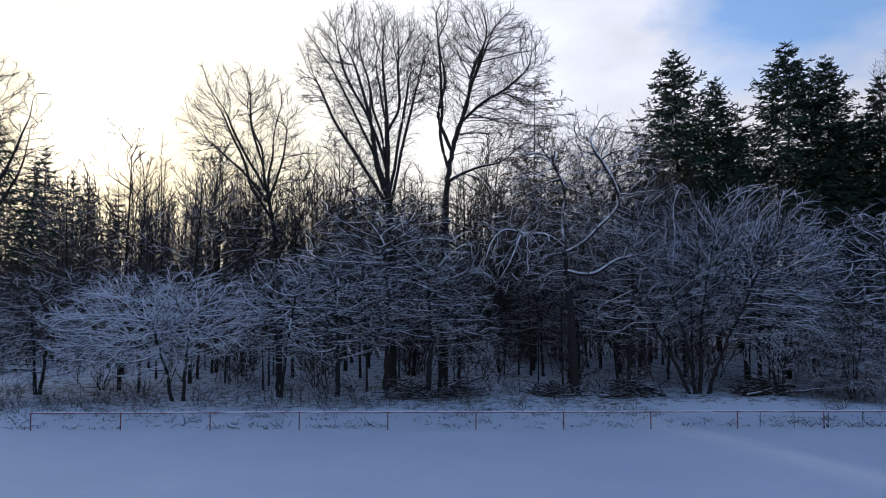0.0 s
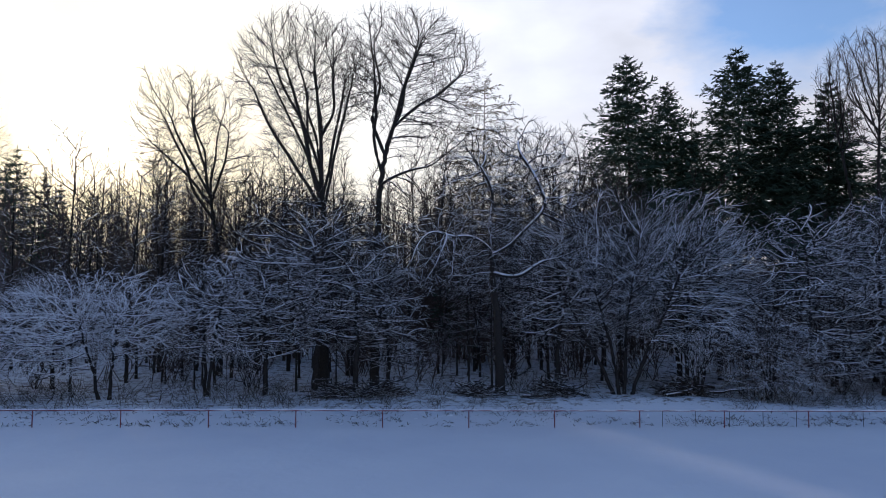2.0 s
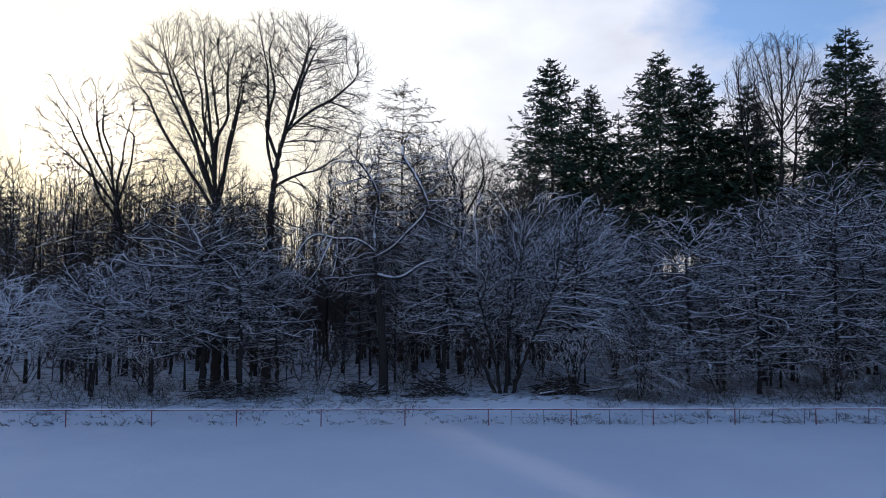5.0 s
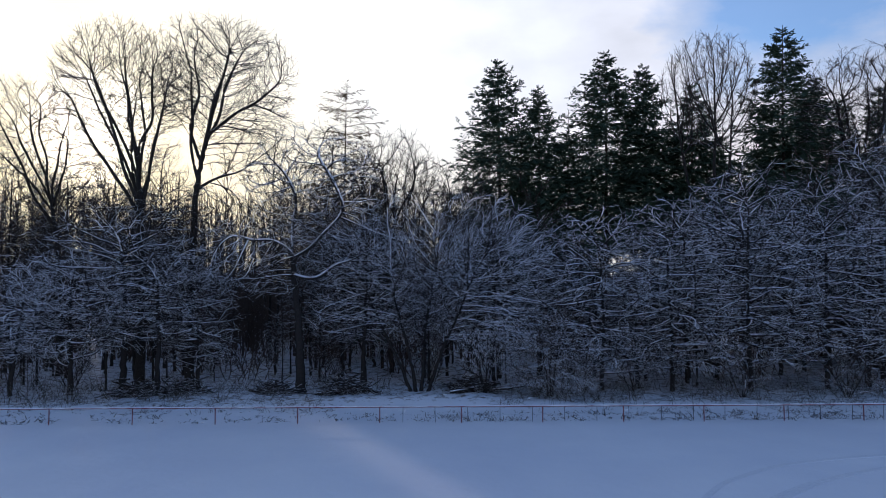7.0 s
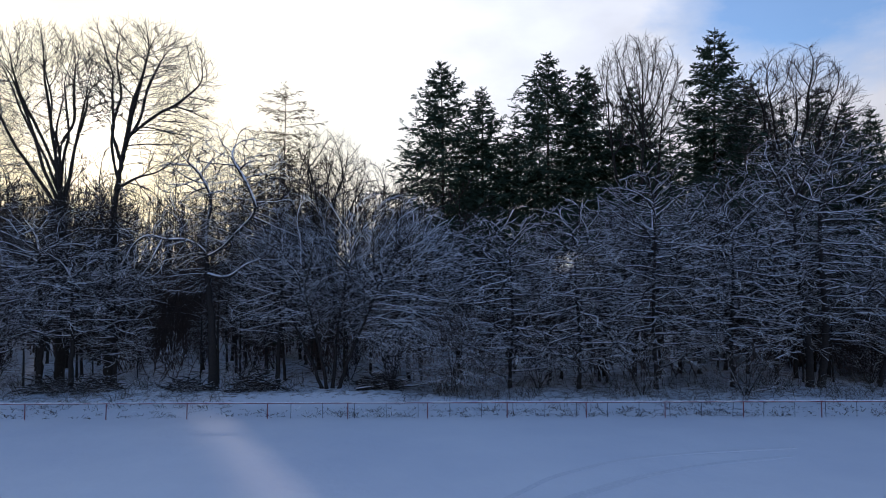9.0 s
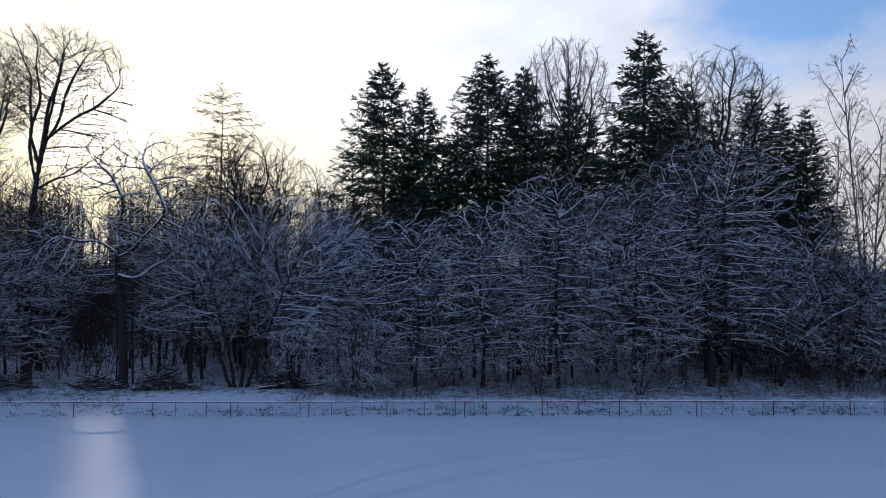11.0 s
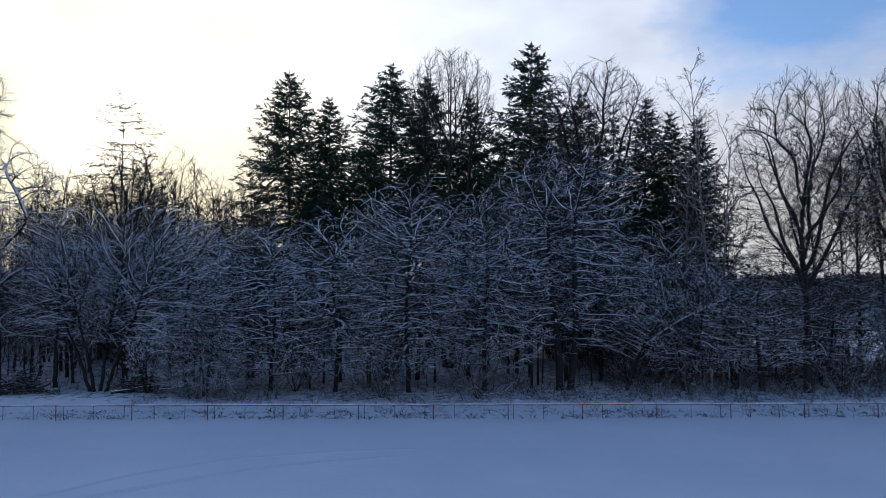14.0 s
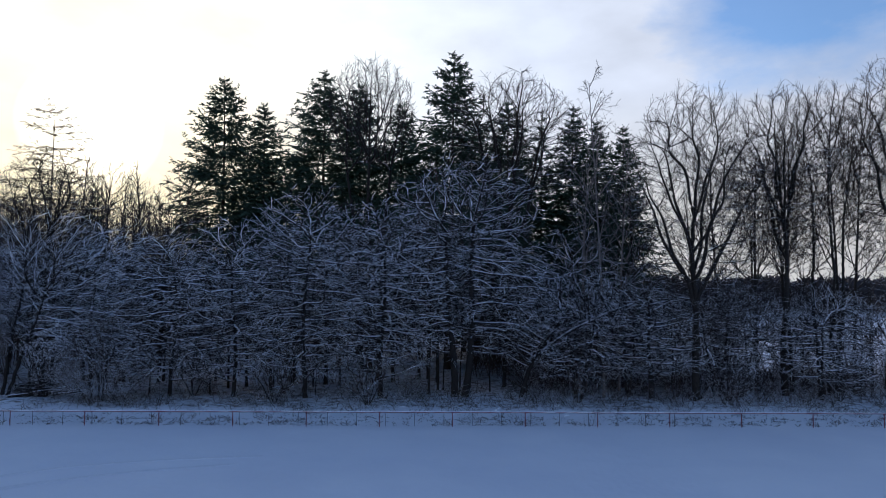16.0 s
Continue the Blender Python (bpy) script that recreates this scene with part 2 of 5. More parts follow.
def tubes(P, R, sides, squash=1.0):
    """Tapered tubes along N polylines of K points; one edge of the ring lies on top."""
    N, K, _ = P.shape
    T = unit(np.gradient(P, axis=1))
    up = np.zeros_like(T)
    up[..., 2] = 1
    flat = np.abs(T[..., 2:3]) > 0.97
    up = np.where(flat, np.array([0.0, 1.0, 0.0]), up)
    U = unit(np.cross(T, up))
    V = np.cross(U, T) * squash
    a = np.pi / 2 + np.arange(sides) * 2 * np.pi / sides
    ring = U[:, :, None] * np.cos(a)[None, None, :, None] + V[:, :, None] * np.sin(a)[None, None, :, None]
    verts = P[:, :, None] + R[:, :, None, None] * ring
    i = (np.arange(N)[:, None, None] * K + np.arange(K - 1)[None, :, None]) * sides
    j = np.arange(sides)[None, None, :]
    k = (j + 1) % sides
    faces = np.stack([i + j, i + sides + j, i + sides + k, i + k], -1)
    return verts, faces


def along(P, s):
    """Points and directions at the share s (N, c) of N polylines."""
    K = P.shape[1]
    f = np.clip(s * (K - 1), 0, K - 1.001)
    i = f.astype(int)
    w = (f - i)[..., None]
    n = np.arange(P.shape[0])[:, None]
    a, b = P[n, i], P[n, i + 1]
    return a * (1 - w) + b * w, unit(b - a)


def run_out(rng, start, way, length, K, wig, lift):
    """N polylines from start along way, wandering, bending by lift towards the sky."""
    N = len(start)
    P = np.zeros((N, K, 3))
    P[:, 0], d = start, way
    step = (length / (K - 1))[:, None]
    for k in range(1, K):
        d = unit(d + rng.normal(0, wig, (N, 3)) + np.array([0, 0, 1.0]) * lift)
        P[:, k] = P[:, k - 1] + d * step
    return P


def shoots(rng, P, R, L, count, s0, s1, angle, spread, ratio, K, wig, lift, r_ratio, r_min, fade=0.55, flat=0.0, tip=0.35):
    """The next order of branches, count on each parent."""
    N = len(P)
    s = s0 + (s1 - s0) * (np.arange(count)[None] + rng.uniform(0, 1, (N, count))) / count
    at, T = along(P, s)
    ref = np.zeros_like(T)
    ref[..., 2] = 1
    ref = np.where(np.abs(T[..., 2:3]) > 0.95, np.array([1.0, 0, 0]), ref)
    U = unit(np.cross(T, ref))
    V = np.cross(U, T)
    az = np.arange(count)[None] * 2.4 + rng.uniform(0, 6.28, (N, 1)) + rng.normal(0, 0.5, (N, count))
    c, sn = np.cos(az)[..., None], np.sin(az)[..., None] * (1 - flat)
    a = np.radians(angle + rng.normal(0, spread, (N, count)))[..., None]
    way = unit(T * np.cos(a) + unit(U * c + V * sn) * np.sin(a))
    rel = (s - s0) / max(s1 - s0, 1e-6)
    length = L[:, None] * ratio * (1 - fade * rel) * rng.uniform(0.65, 1.25, (N, count))
    Rk = R.shape[1]
    ri = np.clip((s * (Rk - 1)).astype(int), 0, Rk - 1)
    rad = np.maximum(R[np.arange(N)[:, None], ri] * r_ratio, r_min)
    at, way, length, rad = at.reshape(-1, 3), way.reshape(-1, 3), length.ravel(), rad.ravel()
    Q = run_out(rng, at, way, length, K, wig, lift)
    taper = np.linspace(1, tip, K)[None]
    return Q, rad[:, None] * taper, length


def part(name, me, parent, label=""):
    ob = new(name, me)
    ob.parent = parent
    return tagged(ob, label) if label else ob


def empty(name, m):
    ob = new(name)
    ob.empty_display_size = 0.5
    ob.matrix_world = m
    return ob


def broadleaf(name, H, r, seed, mats, bare=0.3, n=(16, 8, 6, 2), angle=50, len1=0.42, lift=(0.06, 0.03, 0.0, 0.0),
              lean=(0.0, 0.0), wig=(0.02, 0.09, 0.10, 0.12), twig=0.022, stems=1, fade=0.55, ratios=(0.6, 0.55, 0.5), top=1.0, r1=0.5,
              light=False, flare=0.22, flat=0.3, fork_angle=36, tip=0.35):
    """A leafless tree: trunk, limbs and twigs, four orders of branches. Its foot is at the origin."""
    rng = np.random.default_rng(seed)
    K = 6 if light else 14
    starts = np.zeros((stems, 3))
    ways = np.tile(np.array([lean[0], lean[1], 1.0]), (stems, 1))
    if stems > 1:
        a = rng.uniform(0, 6.28) + np.arange(stems) * 6.28 / stems
        starts[:, 0], starts[:, 1] = np.cos(a) * r * 1.5, np.sin(a) * r * 1.5
        ways[:, :2] += np.stack([np.cos(a), np.sin(a)], 1) * flare
    starts[:, 2] = -0.15
    hs = H * rng.uniform(0.85, 1.0, stems) if stems > 1 else np.array([H])
    P0 = run_out(rng, starts, unit(ways), hs, K, wig[0], 0.02)
    shape = np.linspace(1, 0.12, K) ** 0.85
    shape[0] *= 1.35
    R0 = r * shape[None] * np.ones((stems, 1))
    P1, R1, L1 = shoots(rng, P0, R0, hs, n[0], bare, top, angle, 10, len1, 8, wig[1], lift[0], r1, 0.045, fade)
    P2, R2, L2 = shoots(rng, P1, R1, L1, n[1], 0.15, 1.0, fork_angle, 10, ratios[0], 4 if light else 5, wig[2], lift[1], 0.6 if flat < 0.2 else 0.55, twig * 1.3, 0.5, flat, tip)
    P3, R3, L3 = shoots(rng, P2, R2, L2, n[2], 0.15, 1.0, fork_angle, 10, ratios[1], 3, wig[3], lift[2], 0.6, twig * 1.1, 0.45, flat, tip)
    crown = [tubes(P3, R3, 3)]
    if n[3]:
        P4, R4, L4 = shoots(rng, P3, R3, L3, n[3], 0.25, 1.0, fork_angle, 10, ratios[2], 2, wig[3], lift[3], 0.8, twig * 0.8, 0.4, flat, tip)
        crown.append(tubes(P4, R4, 3))
    tree = empty(name, Matrix())
    part("trunk", mesh_from("trunk", [tubes(P0, R0, 5 if light else 9)], mats[0], True), tree)
    if light:
        crown += [tubes(P1, R1, 4), tubes(P2, R2, 3)]
    else:
        for i in range(len(P1)):
            j = slice(i * n[1], (i + 1) * n[1])
            part("limb", mesh_from("limb", [tubes(P1[i:i + 1], R1[i:i + 1], 4 if flat > 0.4 else 5), tubes(P2[j], R2[j], 3)], mats[0]), tree)
    tagged(part("crown", mesh_from("crown", crown, mats[1]), tree, "fine twigs"), kind="stuff")
    return tree


def colonize(rng, pos, parent, goals, step, kill, pull, wander, keep, heart, burst, rounds=110):
    """Lets a tree grow from its first nodes towards the goals round it; each goal goes once a shoot has reached it."""
    cap = 9000
    P = np.zeros((cap, 3))
    H = np.zeros((cap, 3))
    par = np.full(cap, -1)
    kids = np.zeros(cap, dtype=int)
    last = np.full((cap, 3), 1e6)
    n = len(pos)
    P[:n], par[:n] = pos, parent
    d = np.linalg.norm(goals[:, None] - P[None, :n], axis=2)
    at, dist = d.argmin(1), d.min(1)
    for _ in range(rounds):
        if burst and len(goals):
            bent = (unit(goals - P[at]) * H[at]).sum(1) < 0.05
            left = ~(bent & (kids[at] == 0) & (dist < 0.9) & (at >= len(pos)))
            goals, at, dist = goals[left], at[left], dist[left]
        if not len(goals) or n > cap - 900:
            break
        acc = np.zeros((n, 3))
        np.add.at(acc, at, unit(goals - P[at]))
        who = np.unique(at)
        out = unit(P[who] - heart)
        way = unit(unit(acc[who]) + H[who] * keep + out * burst + pull + rng.normal(0, wander, (len(who), 3)))
        fresh = P[who] + way * step
        # where the pulls cancel out, the shoot makes for one goal alone
        pick = np.zeros(n, dtype=int)
        mix = rng.permutation(len(goals))
        pick[at[mix]] = mix
        stuck = np.linalg.norm(fresh - last[who], axis=1) < 0.5 * step
        alone = unit(unit(goals[pick[who]] - P[who]) + rng.normal(0, wander, (len(who), 3)))
        way = np.where(stuck[:, None], alone, way)
        inward = np.minimum((way * out).sum(1, keepdims=True) - 0.25, 0)
        way = unit(way - out * inward) if burst else way
        fresh = P[who] + way * step
        ok = (kids[who] < 5) & (np.linalg.norm(fresh - last[who], axis=1) > 0.3 * step)
        who, way, fresh = who[ok][:900], way[ok][:900], fresh[ok][:900]
        if not len(who):
            break
        m = len(who)
        P[n:n + m], par[n:n + m], H[n:n + m] = fresh, who, way
        kids[who] += 1
        last[who] = fresh
        d = np.linalg.norm(goals[:, None] - fresh[None], axis=2)
        nearer = d.min(1) < dist
        at[nearer], dist[nearer] = n + d.argmin(1)[nearer], d.min(1)[nearer]
        n += m
        left = dist > kill
        goals, at, dist = goals[left], at[left], dist[left]
    return P[:n], par[:n]


def bulk(rng, blobs, level=0.0):
    """Random goals inside ellipsoids (centre, half sizes, number), denser to the outside; level: the drop between flat sprays."""
    out = []
    for cx, cy, cz, rx, ry, rz, n in blobs:
        n = int(2.7 * n)
        v = unit(rng.normal(0, 1, (n, 3))) * (rng.uniform(0.05, 1, (n, 1)) ** 0.42)
        q = v * np.array([rx, ry, rz]) + np.array([cx, cy, cz])
        out.append(q)
    q = np.concatenate(out)
    if level:
        tilt = 0.9 * np.sin(q[:, 0] * 0.55 + 1.3 * np.sin(q[:, 1] * 0.6)) + 0.12 * np.hypot(q[:, 0], q[:, 1])
        q[:, 2] = (np.round(q[:, 2] / level + tilt) - tilt) * level + rng.normal(0, 0.17, len(q))
    return q


def crowned(name, r, seed, mats, spines, blobs, limbs=(), step=0.42, kill=0.45, fine=0.0155, pull=(0, 0, 0.05), wander=0.12, keep=0.9,
            level=0.0, twigs=3.0, twig=0.9, angle=36, taper=0.4, power=2.08, lift=0.03, flat=0.0, low=0.0, heart=None, burst=0.0, ends=2):
    """A leafless tree grown into its crown. spines: (x, y, z) runs of its stems from the foot; limbs: great limbs set singly, likewise."""
    rng = np.random.default_rng(seed)
    nodes, par, R_fix, runs = [], [], [], []

    def lay(run, first, radius):
        q = np.array(run, dtype=float)
        seg = np.linalg.norm(np.diff(q, axis=0), axis=1)
        u = np.concatenate([[0], np.cumsum(seg)])
        k = max(3, int(u[-1] / step) + 1)
        t = np.linspace(0, u[-1], k)
        p = np.stack([np.interp(t, u, q[:, i]) for i in range(3)], 1)
        for _ in range(3):
            p[1:-1] = (p[:-2] + 2 * p[1:-1] + p[2:]) / 4
        p[1:-1] += rng.normal(0, 0.035, (k - 2, 3))
        ids = []
        for i in range(k):
            par.append(first if i == 0 else len(nodes) - 1)
            ids.append(len(nodes))
            nodes.append(p[i])
            R_fix.append(radius * (1 - (1 - taper) * i / (k - 1)) if radius else 0.0)
        return ids

    for run in spines:
        ids = lay(run, -1, r)
        runs.append(ids)
    trunk_n = len(nodes)
    for run in limbs:
        d = np.linalg.norm(np.array(nodes[:trunk_n]) - np.array(run[0]), axis=1)
        lay([nodes[int(d.argmin())]] + list(run[1:]), int(d.argmin()), 0.0)
    goals = bulk(rng, blobs, level)
    goals = goals[goals[:, 2] > max(low, 0.4)]
    P, parent = colonize(rng, np.array(nodes), np.array(par), goals, step, kill, np.array(pull), wander, keep, np.array(heart or (0, 0, 0)), burst)
    n = len(P)
    rp = np.zeros(n)
    for i in range(n - 1, trunk_n - 1, -1):
        rp[i] = max(rp[i], fine ** power)
        rp[parent[i]] += rp[i]
    rad = np.maximum(rp, fine ** power) ** (1 / power)
    trunk_r = np.array([R_fix[i] if i < len(R_fix) and R_fix[i] else 0 for i in range(n)])
    for i in range(trunk_n, n):
        top = (trunk_r[parent[i]] if parent[i] < trunk_n else rad[parent[i]]) * 0.8
        rad[i] = max(min(rad[i], top if parent[i] < trunk_n else top / 0.8), fine)
    rad[:trunk_n] = trunk_r[:trunk_n]
    best = np.full(n, -1)
    for i in range(trunk_n, n):
        p = parent[i]
        if p >= trunk_n and (best[p] < 0 or rad[i] > rad[best[p]]):
            best[p] = i
    owner = np.full(n, -1)
    thick, thin = {}, {}
    for i in range(trunk_n, n):
        p = parent[i]
        owner[i] = i if p < trunk_n else owner[p]
        if p >= trunk_n and best[p] == i:
            continue
        run = [p, i]
        while best[run[-1]] >= 0:
            run.append(best[run[-1]])
        stout = rad[i] > 0.05
        book = thick if stout else thin
        book.setdefault((owner[i] if stout else 0, len(run)), []).append(run)
    tree = empty(name, Matrix())

    def shape(runs_):
        ix = np.array(runs_)
        Q = P[ix].copy()
        for _ in range(2):
            Q[:, 1:-1] = (Q[:, :-2] + 2 * Q[:, 1:-1] + Q[:, 2:]) / 4
        RR = rad[ix].copy()
        RR[:, 0] = RR[:, 1]
        RR[:, -1] = np.minimum(RR[:, -1], fine * 0.8)
        return Q, RR

    by_limb, crown, fringe = {}, [], []
    for (o, k), rs in thick.items():
        Q, RR = shape(rs)
        by_limb.setdefault(o, []).append(tubes(Q, RR, 5))
        fringe.append((Q, RR))
    for (o, k), rs in thin.items():
        Q, RR = shape(rs)
        crown.append(tubes(Q, RR, 3))
        fringe.append((Q, RR))
    for Q, RR in fringe:
        if not twigs:
            break
        k = Q.shape[1]
        L = np.full(len(Q), twig)
        c = max(1, int(round(twigs * (k - 1) * 0.5)))
        P4, R4, _ = shoots(rng, Q, np.full(RR.shape, fine), L, c, 0.2 if k < 8 else 0.4, 1.0, angle, 10, 1.0, ends, 0.12, lift, 0.8, fine * 0.85, 0.25, flat, 0.6)
        crown.append(tubes(P4, R4, 3))
    for ids in runs:
        part("trunk", mesh_from("trunk", [tubes(P[ids][None] - np.array([0, 0, 0.15]), (rad[ids] * np.where(np.arange(len(ids)) == 0, 1.3, 1.0))[None], 9)], mats[0], True), tree)
    for chunks in by_limb.values():
        part("limb", mesh_from("limb", chunks, mats[2] if len(mats) > 2 else mats[0]), tree)
    tagged(part("crown", mesh_from("crown", crown, mats[1]), tree, "fine twigs"), kind="stuff")
    return tree


def fan(n, z0, z1, foot_x, cx, cz, W, D, up, seed, low=25):
    """Runs of great limbs that leave a stem between two heights and spread into a dome (centre, half sizes)."""
    rng = np.random.default_rng(seed)
    out = []
    for i in range(n):
        u = i / max(n - 1, 1)
        az, el = radians(seed * 50 + 137.5 * i + rng.normal(0, 12)), radians(low + (66 - low) * u)
        a = np.array([foot_x, 0, z0 + (z1 - z0) * u])
        e = np.array([cx + 0.8 * W * math.cos(el) * math.cos(az), 0.8 * D * math.cos(el) * math.sin(az), cz + 0.8 * up * math.sin(el)])
        side = np.array([math.cos(az), math.sin(az), 0])
        runs = [a]
        for f in (0.28, 0.52, 0.76):
            runs.append(a + (e - a) * f + side * (0.15 * math.sin(f * 3.1)) + rng.normal(0, 0.26, 3))
        out.append([tuple(p) for p in runs] + [tuple(e)])
    return out


def stem(H, lean=(0.0, 0.0), bend=0.25, seed=0, foot=(0.0, 0.0)):
    """A stem's run, swaying a little on its way up."""
    a = seed * 1.7
    return [(foot[0] + lean[0] * z + bend * math.sin(a + z * 0.31) * min(1, z / 4), foot[1] + lean[1] * z + bend * math.cos(a * 1.3 + z * 0.27) * min(1, z / 4), z)
            for z in np.linspace(0, H, 7)]


def needles(rng, P, L, count, length, half, roll=0.55):
    """Flat pointed sprays, count along each shoot, alternately to both sides and drooping a little."""
    N = len(P)
    s = (np.arange(count)[None] + rng.uniform(0.1, 0.9, (N, count))) / count
    at, T = along(P, s)
    side = unit(np.cross(T, np.array([0, 0, 1.0])))
    sgn = np.where(np.arange(count) % 2 == 0, 1.0, -1.0)[None, :, None]
    way = unit(T * rng.uniform(0.5, 1.1, (N, count, 1)) + side * sgn * rng.uniform(0.3, 1.0, (N, count, 1)) + np.array([0, 0, -0.22]) + rng.normal(0, 0.12, (N, count, 3)))
    ln = (L[:, None] * length * (1.15 - 0.6 * s) * rng.uniform(0.7, 1.2, (N, count)))[..., None]
    lean = rng.normal(0, 1, (N, count, 3))
    across = unit(np.cross(way, unit(np.array([0, 0, 1.0]) + roll * lean))) * np.minimum(half, ln * 0.3)
    v = np.stack([at, at + way * ln * 0.45 + across, at + way * ln, at + way * ln * 0.45 - across], 2)
    i = np.arange(N * count * 4).reshape(-1, 4)
    return v.reshape(-1, 3), i


def conifer(name, H, r, seed, width=0.19, bare=0.3, whorls=32, mats=None, sprigs=13, fine=10, per=5, droop=-0.02, half=0.09, blunt=0.78, gaps=0.05, stub=0.1, roll=0.55):
    """A fir or spruce: a straight trunk, whorls of boughs in uneven tiers, and flat needled sprays along them."""
    rng = np.random.default_rng(seed)
    mats = mats or (BARK_FIR, NEEDLE)
    K = 14
    P0 = run_out(rng, np.array([[0, 0, -0.15]]), np.array([[0, 0, 1.0]]), np.array([H]), K, 0.006, 0.02)
    R0 = r * np.linspace(1, 0.06, K)[None]
    n1 = whorls * per
    s = bare + (1 - bare) * (np.repeat(np.arange(whorls), per) / whorls) ** 0.95 + rng.normal(0, 0.004, n1)
    s = np.clip(s, 0, 0.99)
    az = np.arange(n1) * (6.2832 / per) + np.repeat(rng.uniform(0, 6.28, whorls), per) + rng.normal(0, 0.25, n1)
    keep = rng.uniform(0, 1, n1) > gaps
    s, az = s[keep], az[keep]
    n1 = len(s)
    at = along(P0, s[None])[0][0]
    rel = (s - bare) / (1 - bare)
    length = 1.2 * H * width * (1 - rel) ** blunt * np.minimum(1, 0.72 + rel * 1.1) * rng.uniform(0.72, 1.12, n1) + 0.35
    rise = -0.14 + rel * 0.55
    way = unit(np.stack([np.cos(az), np.sin(az), rise + rng.normal(0, 0.07, n1)], 1))
    P1 = run_out(rng, at, way, length, 6, 0.04, droop)
    P1[:, -1, 2] += length * 0.05
    R1 = np.maximum(0.011 * length, 0.02)[:, None] * np.linspace(1, 0.3, 6)[None]
    P2, R2, L2 = shoots(rng, P1, R1, length, sprigs, 0.08, 1.0, 46, 9, 0.40, 2, 0.08, -0.10, 0.35, 0.014, 0.55, 0.6)
    tree = empty(name, Matrix())
    part("trunk", mesh_from("trunk", [tubes(P0, R0, 8)], mats[0], True), tree)
    tip = P0[:, -3:]
    chunks = [tubes(P1, R1, 3), tubes(P2, R2 * 0.8, 3), needles(rng, P2, L2, fine, 0.62, half, roll), needles(rng, P1, length * 0.3, 9, 0.7, half, roll),
              needles(rng, tip, np.array([1.0]), 26, 0.5, half * 0.7)]
    tagged(part("crown", mesh_from("crown", chunks, mats[1]), tree, "needled sprays"), kind="stuff")
    # dead snags under the crown
    m = int(40 * bare / 0.4)
    sn = rng.uniform(stub, bare, m)
    a = rng.uniform(0, 6.28, m)
    Q = run_out(rng, along(P0, sn[None])[0][0], unit(np.stack([np.cos(a), np.sin(a), rng.normal(-0.05, 0.15, m)], 1)), rng.uniform(0.8, 3.2, m), 4, 0.1, -0.03)
    if m:
        tagged(part("dead_snags", mesh_from("dead_snags", [tubes(Q, np.full((m, 4), 0.025), 3)], mats[0]), tree), kind="stuff")
    return tree


def stand(tree, x, y, turn=0.0, size=1.0, label="", category="tree", group="", z=None):
    tree.matrix_world = Matrix.Translation((x, y, height(x, y) if z is None else z)) @ Matrix.Rotation(radians(turn), 4, "Z") @ Matrix.Scale(size, 4)
    return tagged(tree, label, category, group)


# ---- ground ----


def height(x, y):
    """The lie of the land."""
    h = 0.0
    if y > 40.6:
        k = min(1.0, (y - 40.6) / 5.0)
        h += k * (0.22 * noise.noise((x * 0.16, y * 0.16, 3.0)) + 0.10 * noise.noise((x * 0.5, y * 0.5, 9.0)) + 0.15)
        h += 0.55 * math.exp(-((x - 18) / 6.5) ** 2 - ((y - 46.5) / 2.2) ** 2)
    else:
        h += 0.03 * noise.noise((x * 0.11, y * 0.11, 1.0))
    return h


def build_ground():
    xs = np.concatenate([[-3000, -1500, -700, -400, -250, -170], np.arange(-130, 150, 1.0), [160, 180, 220, 280, 360, 500, 800, 1500, 3000]])
    ys = np.concatenate([[-2000, -800, -300, -120, -60, -30], np.arange(-18, 38, 2.0), np.arange(38, 62, 0.5), np.arange(62, 110, 2.5),
                         [115, 125, 140, 160, 185, 210, 250, 300, 400, 600, 1000, 2000, 4000]])
    X, Y = np.meshgrid(xs, ys)
    Z = np.array([[height(float(x), float(y)) for x in xs] for y in ys])
    v = np.stack([X, Y, Z], -1)
    ny, nx = X.shape
    i = np.arange(ny - 1)[:, None] * nx + np.arange(nx - 1)[None]
    f = np.stack([i, i + 1, i + nx + 1, i + nx], -1)
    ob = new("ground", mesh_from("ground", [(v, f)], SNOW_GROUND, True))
    tagged(ob, "wide snow-covered sports field and forest floor", "ground", kind="structure")


build_ground()


# ---- fence ----


def box(cx, cy, cz, sx, sy, sz):
    c = np.array([[-1, -1, -1], [1, -1, -1], [1, 1, -1], [-1, 1, -1], [-1, -1, 1], [1, -1, 1], [1, 1, 1], [-1, 1, 1]]) * 0.5
    v = c * np.array([sx, sy, sz]) + np.array([cx, cy, cz])
    f = np.array([[0, 3, 2, 1], [4, 5, 6, 7], [0, 1, 5, 4], [1, 2, 6, 5], [2, 3, 7, 6], [3, 0, 4, 7]])
    return v, f


def rod(a, b, r, sides=8):
    P = np.array([[a, b]], dtype=float)
    v, f = tubes(P, np.full((1, 2), r), sides)
    return v, f


